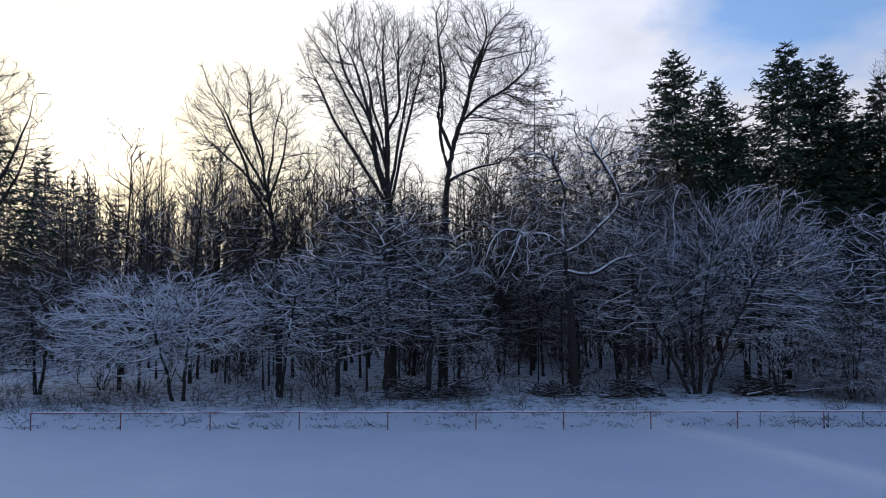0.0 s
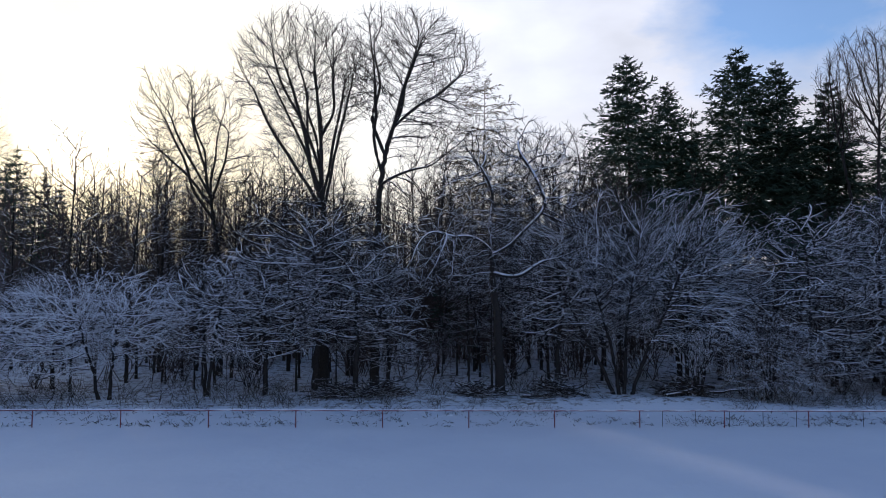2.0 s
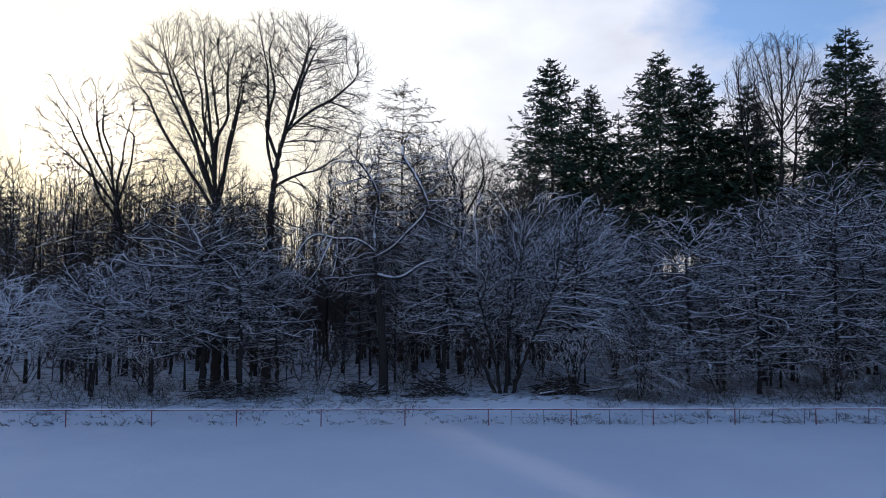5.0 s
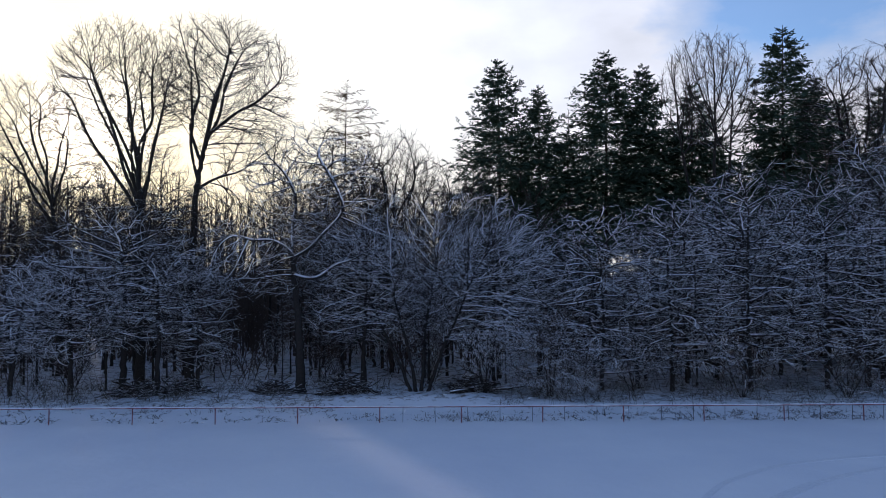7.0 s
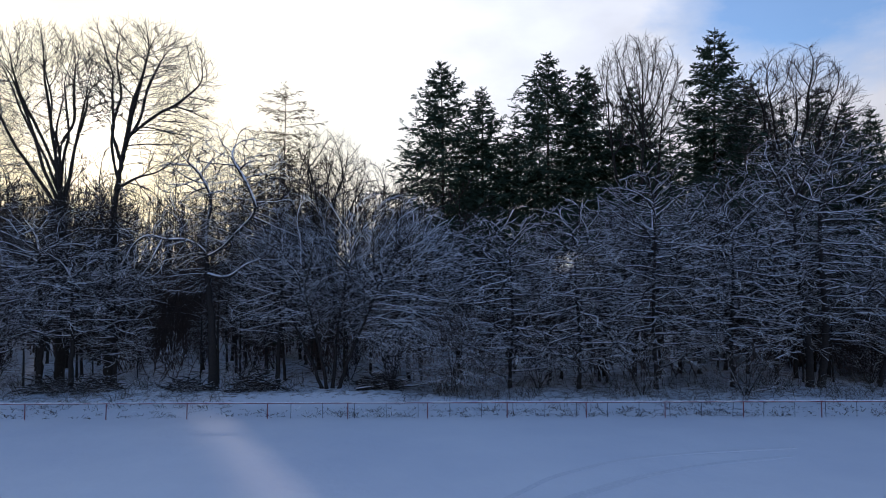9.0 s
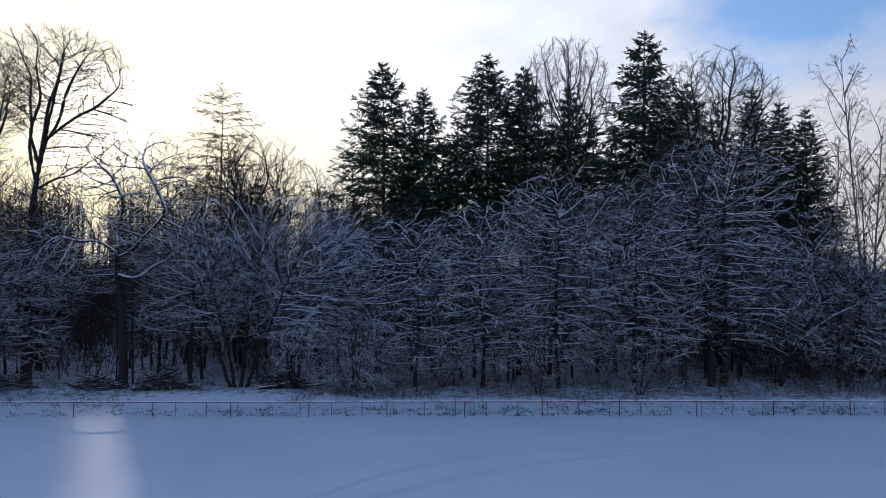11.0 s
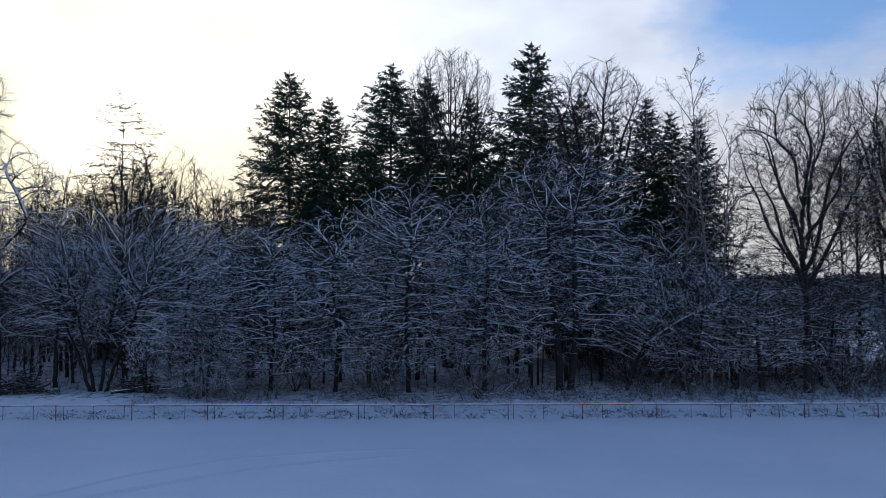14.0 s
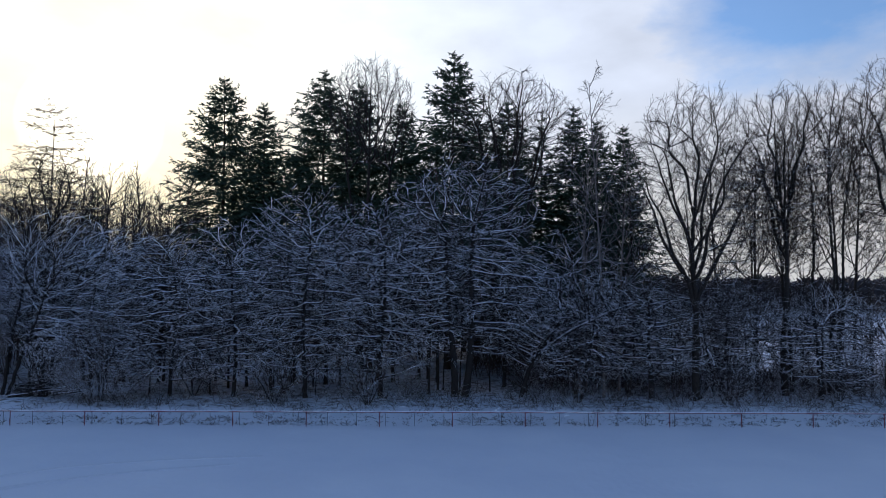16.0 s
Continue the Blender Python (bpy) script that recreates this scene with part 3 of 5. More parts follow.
def rail_fence():
    fence = empty("barrier_rail", Matrix())
    tagged(fence, "red-painted tubular steel barrier rail dusted with snow", "railing")
    post = mesh_from("post", [rod((0, 0, -0.2), (0, 0, 0.97), 0.032, 8)], RAIL_RED, True)
    for k in range(0, 26):
        ob = part("post", post, fence)
        ob.location = (5 * k - 25, 40, 0)
    for k in range(0, 25):
        x = 5 * k - 25
        part("rail", mesh_from("rail", [rod((x, 40, 0.98), (x + 5, 40, 0.98), 0.036, 8)], RAIL_RED, True), fence)
        pts = np.linspace(x, x + 5, 14)
        rng = np.random.default_rng(100 + k)
        P = np.stack([pts, np.full(14, 40.0) + rng.normal(0, 0.003, 14), 1.012 + rng.uniform(0, 0.012, 14)], -1)[None]
        R = np.clip(rng.normal(0.036, 0.008, (1, 14)), 0.018, 0.05)
        R[0, 0] = R[0, -1] = 0.02
        part("snow_cap", mesh_from("snow_cap", [tubes(P, R, 6)], CAP, True), fence, "thin snow lying on the rail")


rail_fence()

# ---- tall oaks and other large trees ----
OAK = (BARK_OAK, TWIG_BARE)
SNOWY = (BARK_SNOWY, TWIG_SNOWY, LIMB_SNOWY)
THICK = (BARK_SNOWY, TWIG_THICK, LIMB_SNOWY)
LADEN = (BARK_SNOWY, TWIG_LADEN, LIMB_SNOWY)
DEEP = (BARK_OAK, TWIG_DEEP)
DUSTED = (BARK_SNOWY, TWIG_DUSTED)

def tall_trees():
    def put(name, x, y, H, r, seed, label, mats=OAK, **k):
        k.setdefault("twig", 0.020)
        k.setdefault("tip", 0.6)
        k.setdefault("lift", (0.06, 0.04, 0.03, 0.02))
        k.setdefault("wig", (0.02, 0.10, 0.12, 0.12))
        k.setdefault("flat", 0.05)
        k.setdefault("n", (13, 8, 6, 2))
        k.setdefault("ratios", (0.56, 0.48, 0.5))
        k.setdefault("fork_angle", 36)
        stand(broadleaf(name, H, r, seed, mats, **k), x, y, label=label)

    def grow(name, x, y, r, seed, label, spines, blobs, mats=OAK, **k):
        stand(crowned(name, r, seed, mats, spines, blobs, **k), x, y, label=label)

    grow("oak_tree", -5.6, 54, 0.42, 11, "tall bare oak with many upswept limbs at the forest edge",
         [[(0, 0, 0), (0.1, 0.1, 8), (-0.2, 0, 14), (-0.5, 0.1, 17.6)]],
         [(-1.8, 0, 24.7, 6.0, 5.0, 5.4, 1800), (-1.7, 0, 19.5, 3.8, 3.6, 3.6, 260), (-0.5, -0.5, 12.5, 5.5, 4.0, 3.6, 300)],
         limbs=fan(11, 13.5, 17.6, -0.4, -1.8, 19.5, 6.2, 5.2, 9.5, 11, 34), low=9, heart=(-0.6, 0, 13), burst=0.5)
    grow("oak_tree", -1.6, 54, 0.40, 12, "tall bare oak with a crooked forked crown",
         [[(0, 0, 0), (0.1, 0.1, 9), (0.2, 0, 15), (0.6, 0.1, 18.4), (1.2, 0, 20.6)]],
         [(2.6, 0, 25.2, 5.9, 4.8, 5.2, 1700), (4.2, 0, 20.0, 4.0, 3.6, 3.2, 240), (0.5, -0.5, 13, 5, 4, 3.6, 260)],
         limbs=[[(0.6, 0.1, 18.4), (-0.6, 0.5, 21.5), (0.3, 0.8, 24), (-0.4, 1.0, 27.5)], [(1.2, 0, 20.4), (3.2, 0.6, 22.6), (5.2, 0.9, 23.8), (7.0, 1.0, 25.6)],
                [(1.0, 0, 20), (2.2, -0.8, 23.5), (3.4, -1.4, 27.5)], [(0.2, 0, 16), (2.2, -1.0, 17.0), (4.4, -1.6, 17.3)]] + fan(3, 17, 20.4, 0.8, 2.7, 21.5, 5.4, 4.6, 8.6, 3, 45),
         low=9, heart=(0.6, 0, 15), burst=0.45)
    grow("oak_tree", -15.9, 61, 0.30, 13, "bare oak leaning a little, behind the front trees",
         [[(0, 0, 0), (0, 0, 9), (-0.9, 0, 15), (-1.6, 0, 18)]], [(-3.6, 0, 22.2, 5.6, 4.4, 5.4, 800), (-0.2, 0, 17, 3.6, 3, 5, 300), (0, 0, 11, 4, 3.6, 3, 160)],
         limbs=[[(-0.9, 0, 15), (-3.4, 0.5, 18), (-6.6, 0.8, 20.8)], [(-0.9, 0, 15.4), (0.3, -0.4, 19), (0.6, -0.6, 22)]] + fan(5, 14, 18, -1.2, -3, 18.5, 5, 4, 8, 5, 40), low=8, heart=(-0.6, 0, 11), burst=0.45)
    grow("oak_tree", 14.5, 62, 0.24, 21, "bare twiggy oak among the front trees", [stem(17, seed=2)], [(0, 0, 16.5, 5.2, 4.6, 6.4, 800)], limbs=fan(7, 8, 15, 0, 0, 15, 5, 4.6, 7, 8), twig=0.9, heart=(0, 0, 8), burst=0.4)
    grow("beech_tree", 46.8, 66, 0.30, 114, "tall bare beech with a rounded dome of upright branches",
         [stem(22, (0.09, 0), seed=1), stem(22, (-0.09, 0.02), seed=2, foot=(-0.5, 0.2)), stem(23, (0.0, -0.05), seed=3, foot=(0.1, -0.5))],
         [(0, 0, 27.6, 5.0, 4.6, 6.4, 900)], low=18, fine=0.02, heart=(0, 0, 14), burst=0.5, ends=2)
    grow("beech_tree", 61.9, 64, 0.33, 15, "tall bare beech with an open spreading crown", [stem(20, seed=4)], [(0, 0, 24.6, 7.2, 5.5, 7.4, 1100)], limbs=fan(8, 13, 18, 0, 0, 20, 7, 5.5, 10.5, 6, 35), low=12, fine=0.019, heart=(0, 0, 13), burst=0.45, ends=2)
    grow("oak_tree", 75.6, 49.5, 0.33, 16, "bare broad-crowned oak with low ascending limbs", [[(0, 0, 0), (0.1, 0, 7), (-0.2, 0.1, 13), (0.2, 0, 17)]],
         [(0.2, 0, 17.2, 6.2, 5.4, 9.4, 2000), (0, -0.4, 8.4, 6.4, 4.5, 2.8, 320)],
         limbs=fan(12, 6.5, 15.5, 0, 0.2, 14.0, 6.6, 5.6, 11.2, 9, 15), low=5.5, heart=(0, 0, 5), burst=0.4)
    grow("ash_tree", 84.5, 52, 0.28, 17, "slim bare ash with a rounded crown", [stem(19, seed=6)], [(0, 0, 18.8, 5.0, 4.6, 8.6, 1500)], limbs=fan(7, 12, 18, 0, 0, 17, 4.8, 4.6, 9, 2, 35), low=9, heart=(0, 0, 9), burst=0.45)
    grow("ash_tree", 89, 53, 0.17, 18, "bare ash of several straight stems", [stem(22, (0.03, 0), seed=3), stem(21, (-0.05, 0.02), seed=5, foot=(-0.4, 0.1)), stem(21, (0.09, 0.0), seed=7, foot=(0.5, 0))],
         [(0.6, 0, 20.0, 5.0, 3.8, 8.2, 1300)], low=13, heart=(0.4, 0, 10), burst=0.5)
    grow("oak_tree", 96, 52, 0.34, 19, "bare oak with a dense twiggy crown", [stem(19, seed=8)], [(0, 0, 20.5, 6.8, 5.6, 10.2, 1800)], limbs=fan(8, 12, 18, 0, 0, 19, 6.6, 5.6, 10, 4), low=10, heart=(0, 0, 11), burst=0.45)
    grow("oak_tree", -41, 58, 0.32, 20, "bare oak with a wide crown at the wood's edge", [stem(17, seed=9)], [(0, 0, 19, 7.0, 6, 8.6, 1000)], limbs=fan(7, 9, 16, 0, 0, 16, 7, 6, 10, 7), low=8, heart=(0, 0, 9), burst=0.45)
    made = {}
    for x, y, h, se in ((11, 71, 24, 25), (15.5, 73, 25, 26), (20, 70, 22, 25), (4.2, 69, 23, 26), (0.8, 72, 22, 25), (23.8, 73, 23, 26), (17.6, 66, 20, 25), (7.4, 66, 20, 26),
                       (-10.5, 70, 24, 25), (-14, 67, 22, 26), (-22, 62, 18, 25), (-19, 64.5, 19, 26), (-12.2, 62, 18, 25), (-8.6, 60, 17, 26), (-6.5, 64, 20, 25), (-4.4, 60.5, 17, 26), (3.6, 62, 18, 25), (6.3, 60.5, 17.5, 26), (10.4, 63, 19, 25), (-28, 63, 18, 26), (12.5, 66, 21, 26), (22, 66, 19, 25), (-20, 69, 22, 25), (-25, 72, 23, 26), (-32, 70, 22, 25)):
        m = Matrix.Translation((x, y, height(x, y))) @ Matrix.Rotation(x * 1.7, 4, "Z")
        if se not in made:
            made[se] = crowned("ash_tree", 0.17, se, OAK, [stem(18, seed=se)], [(0, 0, 15.5, 3.6, 3.6, 8.4, 420)], low=6, pull=(0, 0, 0.12), twig=0.9, heart=(0, 0, 2), burst=0.3, ends=2)
            tagged(made[se], "slim bare ash with upright branches", "tree", "slim ashes").matrix_world = m
            made[se].scale = (h / 24,) * 3
        else:
            copy_thing(made[se], m).scale = (h / 24,) * 3
    for x, y, h, se in ((80.5, 56, 22, 22), (86.8, 56, 22, 23), (92.5, 55, 24, 24), (83.2, 54.5, 21, 34), (85.8, 53.2, 22, 35), (90.8, 54, 23, 36)):
        put("ash_tree", x, y, h, 0.18, se, "slim bare ash with straight stem", bare=0.38, angle=40, len1=0.31, n=(15, 8, 6, 2))
    for x, y, h, se in ((68.3, 51, 27.5, 31), (66.6, 52.5, 20, 32), (70.2, 53, 22, 33)):
        stand(broadleaf("birch_tree", h, 0.13, se, (BARK_BIRCH, TWIG_BARE), bare=0.4, n=(16, 6, 5, 3), angle=32, len1=0.22, lift=(0.05, -0.02, -0.12, -0.2), wig=(0.012, 0.08, 0.12, 0.15), twig=0.012), x, y,
              label="slender birch with thin drooping twigs", group="birches")
    stand(conifer("larch_tree", 30.5, 0.24, 41, width=0.18, bare=0.42, whorls=20, mats=(BARK_FIR, LARCH), sprigs=10, fine=8, per=4, half=0.034, gaps=0.18, blunt=0.42, roll=1.6, droop=-0.05), 8.6, 73.2,
          label="leafless larch with level boughs")
    # x, y, height, shape, spread, height of the lowest boughs
    firs = [(26.8, 79.5, 36.4, 51, .235, .28), (31.7, 80.5, 33.0, 52, .225, .25), (39.5, 79, 37.0, 53, .225, .36), (44.4, 78.5, 35.4, 54, .185, .40),
            (55.4, 69, 36.2, 55, .235, .22), (70.6, 75, 31.8, 56, .19, .10), (73.6, 74, 29.8, 56, .19, .10), (76.8, 74, 29.2, 56, .19, .10),
            (35.8, 84, 31.0, 57, .19, .12), (49.5, 77.5, 32.5, 52, .19, .12), (62.5, 74, 32.0, 52, .3, .3), (59.4, 79, 30.5, 57, .3, .3), (67.0, 76, 31, 57, .3, .3), (50.5, 86, 30, 57, .3, .3), (54, 84, 31, 57, .3, .3), (58, 87, 30, 57, .3, .3), (62, 85, 29, 57, .3, .3), (66, 86, 30, 57, .3, .3), (30, 86, 29, 57, .3, .3),
            (-80, 122, 39, 57, .3, .3), (-75, 124, 32, 57, .3, .3), (-71, 121, 33, 57, .3, .3), (-67.5, 124, 29, 57, .3, .3), (-64, 122, 26.5, 57, .3, .3), (-60, 126, 25, 57, .3, .3),
            (-84, 118, 33, 57, .3, .3), (-56, 128, 23, 57, .3, .3), (11.5, 77, 21.5, 57, .3, .3), (5.5, 75, 16.5, 57, .3, .3)]
    made = {}
    for x, y, h, se, wd, bare in firs:
        if se not in made:
            made[se] = (conifer("fir_tree", h, h * 0.0105, se, width=wd, bare=bare, **(dict(whorls=22, sprigs=8, fine=7, half=0.18) if se == 57 else dict(per=6, sprigs=12, whorls=36) if se == 56 else {})), h)
            stand(made[se][0], x, y, 0, 1.0, "tall dark green fir with layered boughs", group="firs")
        else:
            t, h0 = made[se]
            c = copy_thing(t, Matrix.Translation((x, y, height(x, y))) @ Matrix.Rotation(se + x, 4, "Z"))
            c.scale = (h / h0,) * 3


def front_row():
    """The trees along the fence, hung with snow."""
    def grow(name, x, y, r, seed, label, spines, blobs, mats=SNOWY, category="tree", **k):
        for a, b in (("pull", (0, 0, -0.03)), ("fine", 0.0235), ("twigs", 2.4), ("twig", 1.0), ("angle", 29), ("power", 2.15), ("lift", -0.06), ("flat", 0.6), ("level", 0.8), ("kill", 0.43), ("low", 1.2), ("wander", 0.17), ("keep", 0.75)):
            k.setdefault(a, b)
        stand(crowned(name, r, seed, mats, spines, blobs, **k), x, y, label=label, category=category)

    def wide(name, x, y, H, W, r, seed, label, n=620, mats=SNOWY, base=0.12, lean=(0.0, 0.0), stems=1, **k):
        """A spreading tree: its crown reaches W to each side, from the share base of its height to its top."""
        if stems == 1:
            spines = [stem(H * 0.72, lean, seed=seed)]
        else:
            spines = []
            for q in range(stems):
                a = seed + q * 6.28 / stems
                spines.append(stem(H * (0.72 - 0.06 * q), (lean[0] + 0.16 * math.cos(a), lean[1] + 0.12 * math.sin(a)), seed=seed + q, foot=(math.cos(a) * r * 1.6, math.sin(a) * r * 1.6)))
        zc = H * (1 + base) / 2
        grow(name, x, y, r, seed, label, spines, [(lean[0] * zc, 0, zc, W, W * 0.75, H - zc, n), (lean[0] * zc, -0.8, H * (0.17 + base * 0.8), W * 0.9, W * 0.6, H * 0.16, n // 2)], mats, low=max(0.9, H * base * 0.8), **k)

    level = "young beech with level snow-lined branches"
    shrubby = "spreading shrubby tree lined with snow"
    grow("hawthorn_tree", -20.3, 48.4, 0.13, 61, "low spreading tree thick with snow on every twig", [stem(5.5, (-0.25, 0), seed=1), stem(5.5, (0.1, 0), seed=2, foot=(0.7, 0))],
         [(-2.4, 0, 5.0, 6.6, 3.6, 3.4, 900), (2.4, 0, 5.8, 4.0, 3, 3.0, 400)], LADEN, fine=0.02, twigs=3.6, twig=0.7, angle=38, wander=0.2, power=2.3)
    wide("hawthorn_tree", -13.2, 49.5, 10.0, 3.8, 0.14, 62, "small forked tree with snow-laden twigs", 420, THICK, base=0.3, stems=2)
    wide("beech_tree", -5.9, 51.5, 15, 6.4, 0.28, 63, level, 430, base=0.28)
    wide("beech_tree", -9.3, 50.5, 11, 5.2, 0.2, 64, "beech with low snow-laden sprays on drooping limbs", 330, THICK, base=0.28)
    wide("beech_tree", -2.8, 50.4, 12, 4.6, 0.22, 163, level, 240, base=0.36)
    grow("oak_tree", 8.1, 51, 0.40, 65, "crooked oak with bent limbs under snow",
         [[(0, 0, 0), (-0.2, 0, 5), (-0.6, 0, 8.6), (-0.8, 0, 10.8)]],
         [(0.6, 0, 15.5, 5.8, 4.4, 5.6, 560), (-2.5, -0.5, 11.5, 5.4, 4, 2.4, 260), (4.5, -0.5, 11.0, 4.5, 3.6, 2.6, 220), (-3.2, -0.8, 9.4, 4.6, 3, 2.2, 170)],
         limbs=[[(-0.8, 0, 10.6), (0.7, -0.3, 11.0), (1.9, -0.5, 12.6), (3.5, -0.6, 14.0), (2.7, -0.6, 16), (1.2, -0.4, 18.4)], [(-0.8, 0, 10.8), (-2.2, -0.3, 12.0), (-3.6, -0.4, 11.6), (-5.2, -0.6, 12.2)],
                [(-0.8, 0, 10.8), (-0.9, 0.3, 13.2), (-0.4, 0.5, 15), (-1.5, 0.4, 17.2)], [(-0.5, 0, 9.0), (1.2, -0.6, 8.6), (2.6, -1.0, 9.8)]],
         low=6.5, wander=0.16, level=0, pull=(0, 0, 0.0), fine=0.019)
    wide("beech_tree", 12.7, 53, 14, 5.0, 0.2, 66, level, 480, base=0.3)
    grow("beech_tree", 17.0, 51, 0.15, 67, "broad beech of several stems, white with snow",
         [stem(8, (-0.2, 0), seed=1), stem(10, (0.12, 0.05), seed=2, foot=(0.4, 0.2)), stem(9, (0.36, -0.05), seed=3, foot=(0.9, 0)), stem(8, (-0.42, 0.1), seed=5, foot=(-0.4, 0.1))],
         [(4.4, 0, 9.8, 6.4, 4.6, 5.8, 760), (-0.6, 0, 9.5, 5.0, 4.2, 6.0, 300), (5.0, -0.8, 5.6, 6.0, 3.4, 2.4, 260)], THICK, level=0, heart=(0, 0, 1), burst=0.4, pull=(0.06, 0, 0.0), angle=25, twig=1.15, twigs=2.6, fine=0.021, keep=0.9, low=2.0)
    stand(broadleaf("hazel_bush", 4.5, 0.05, 68, LADEN, bare=0.3, n=(5, 4, 4, 2), angle=34, len1=0.45, stems=7, twig=0.02), 22.2, 49, label="vase-shaped hazel bush with snowy rods", category="bush")
    wide("thorn_bush", 27, 48.4, 6.2, 4.2, 0.07, 69, "dense dark thorn bush dusted with snow", 520, DUSTED, base=0.05, stems=4, category="bush", level=0, twigs=3)
    wide("beech_tree", 31.5, 51, 14.5, 6.2, 0.17, 70, level, 680, base=0.06)
    wide("beech_tree", 36.9, 50.6, 15, 5.8, 0.18, 71, level, 680, base=0.1)
    wide("beech_tree", 43.0, 50.4, 18, 6.2, 0.2, 72, level, 720, base=0.1)
    wide("beech_tree", 49.3, 50.8, 17, 6.0, 0.2, 73, level, 700, base=0.1)
    grow("hornbeam_tree", 56, 51, 0.32, 74, "thick twin-trunked hornbeam with drooping snowy boughs", [stem(14, (-0.05, 0), seed=1, foot=(-0.45, 0)), stem(15, (0.06, 0.02), seed=4, foot=(0.45, 0))],
         [(0, 0, 9.0, 8.2, 5.4, 6.0, 820), (0.5, 0, 16, 6.5, 4.6, 4.6, 380)], low=3.0, level=1.3, pull=(0, 0, -0.06))
    grow("hornbeam_tree", 61.2, 51, 0.22, 75, "leaning tree with a long snow-lined limb", [[(0, 0, 0), (0.6, 0, 2.4), (1.9, 0, 4.6), (3.4, 0, 6.6)]],
         [(5.5, 0, 8.0, 5.2, 3.4, 3.0, 300), (1.0, 0, 5.4, 4, 3, 2.8, 240)], limbs=[[(1.0, 0, 3.2), (4.0, -0.4, 5.6), (7.5, -0.6, 7.3), (11, -0.6, 8.6)]], low=2)
    wide("apple_tree", 72.2, 50.2, 9.5, 5.0, 0.26, 76, "gnarled low tree with snow on crooked limbs", 420, base=0.25, level=0, wander=0.2)
    for x, y, h, w, se in ((70.5, 51.5, 9, 4, 77), (66.0, 50.5, 10, 4.4, 81), (78.5, 52, 10, 4.6, 82), (86.5, 50, 9.5, 4.6, 83), (-31, 51, 9, 5, 78), (-36.5, 50, 8.5, 5, 178)):
        wide("hawthorn_tree", x, y, h, w, 0.14, se, shrubby, 400, base=0.18, stems=2)
    for x, y, h, w, se in ((66.5, 55, 15, 5.4, 85), (71.5, 56, 12, 5, 86), (-26, 53, 9.5, 5.0, 84), (-0.4, 52.6, 10, 3.2, 79), (23.4, 54, 15, 5.4, 80)):
        wide("beech_tree", x, y, h, w, 0.17, se, level, 460, base=0.2)
    made = []
    for i, (x, y, h) in enumerate(((78, 56, 10), (83, 55, 9), (90.5, 55, 10), (72.5, 58, 9), (80.5, 58, 9), (87.5, 57, 8.5), (94, 57, 9))):
        m = Matrix.Translation((x, y, height(x, y))) @ Matrix.Rotation(i * 2.1, 4, "Z")
        if i < 2:
            spines = [stem(6, (0.16, 0), seed=i), stem(6, (-0.14, 0.1), seed=i + 3, foot=(-0.3, 0))]
            t = crowned("thorn_tree", 0.12, 87 + i, SNOWY, spines, [(0, 0, 5.2, 4.4, 3.6, 3.6, 380)], level=1.0, fine=0.02, twig=0.9, lift=-0.05, low=1.4, ends=2)
            tagged(t, shrubby, "tree", "thorn trees").matrix_world = m
            made.append((t, h))
        else:
            copy_thing(made[i % 2][0], m).scale = (h / 9,) * 3


def second_row():
    """Darker trees close behind the front ones, three shapes repeated."""
    rng = np.random.default_rng(33)
    made = []
    for i in range(42):
        x = -34 + 3.4 * i + rng.uniform(-1.2, 1.2)
        y = rng.uniform(55.5, 61.5)
        h = rng.uniform(12, 17.5) * (0.85 if x < 24 else 1.0)
        if abs(x - (15.7 - 0.51 * (y - 31.3))) < 4.2:
            h = min(h, lane_height(y) + 1)
        if x < -9 or (x > 66 and i % 2):
            continue
        if x > 64:
            y, h = rng.uniform(53, 58), rng.uniform(8.0, 10.5)
        m = Matrix.Translation((x, y, height(x, y))) @ Matrix.Rotation(rng.uniform(0, 6.28), 4, "Z")
        k = i % 3
        if k >= len(made):
            t = crowned("hornbeam_tree", 0.19, 300 + k, DUSTED, [stem(12, seed=k)], [(0, 0, 9.0, 4.6, 4.6, 6.8, 220)], limbs=fan(6, 3.5, 11, 0, 0, 8.5, 4.6, 4.6, 6, k), level=0.9, fine=0.025, twigs=2.2, twig=1.1, lift=-0.04, flat=0.4, low=2.2)
            tagged(t, "dark bare hornbeam lightly dusted with snow", "tree", "hornbeams").matrix_world = m
            made.append(t)
        else:
            t = copy_thing(made[k], m)
        t.scale = (h / 15.8,) * 3


tall_trees()
front_row()


def in_sun_lane(x, y):
    """An added lane of low growth through the wood, letting sun reach the field."""
    return abs(x - (15.7 - 0.51 * (y - 31.3))) < 1.6


def lane_height(y):
    return max(1.5, (y - 39) * 0.2287 - 0.6)


second_row()


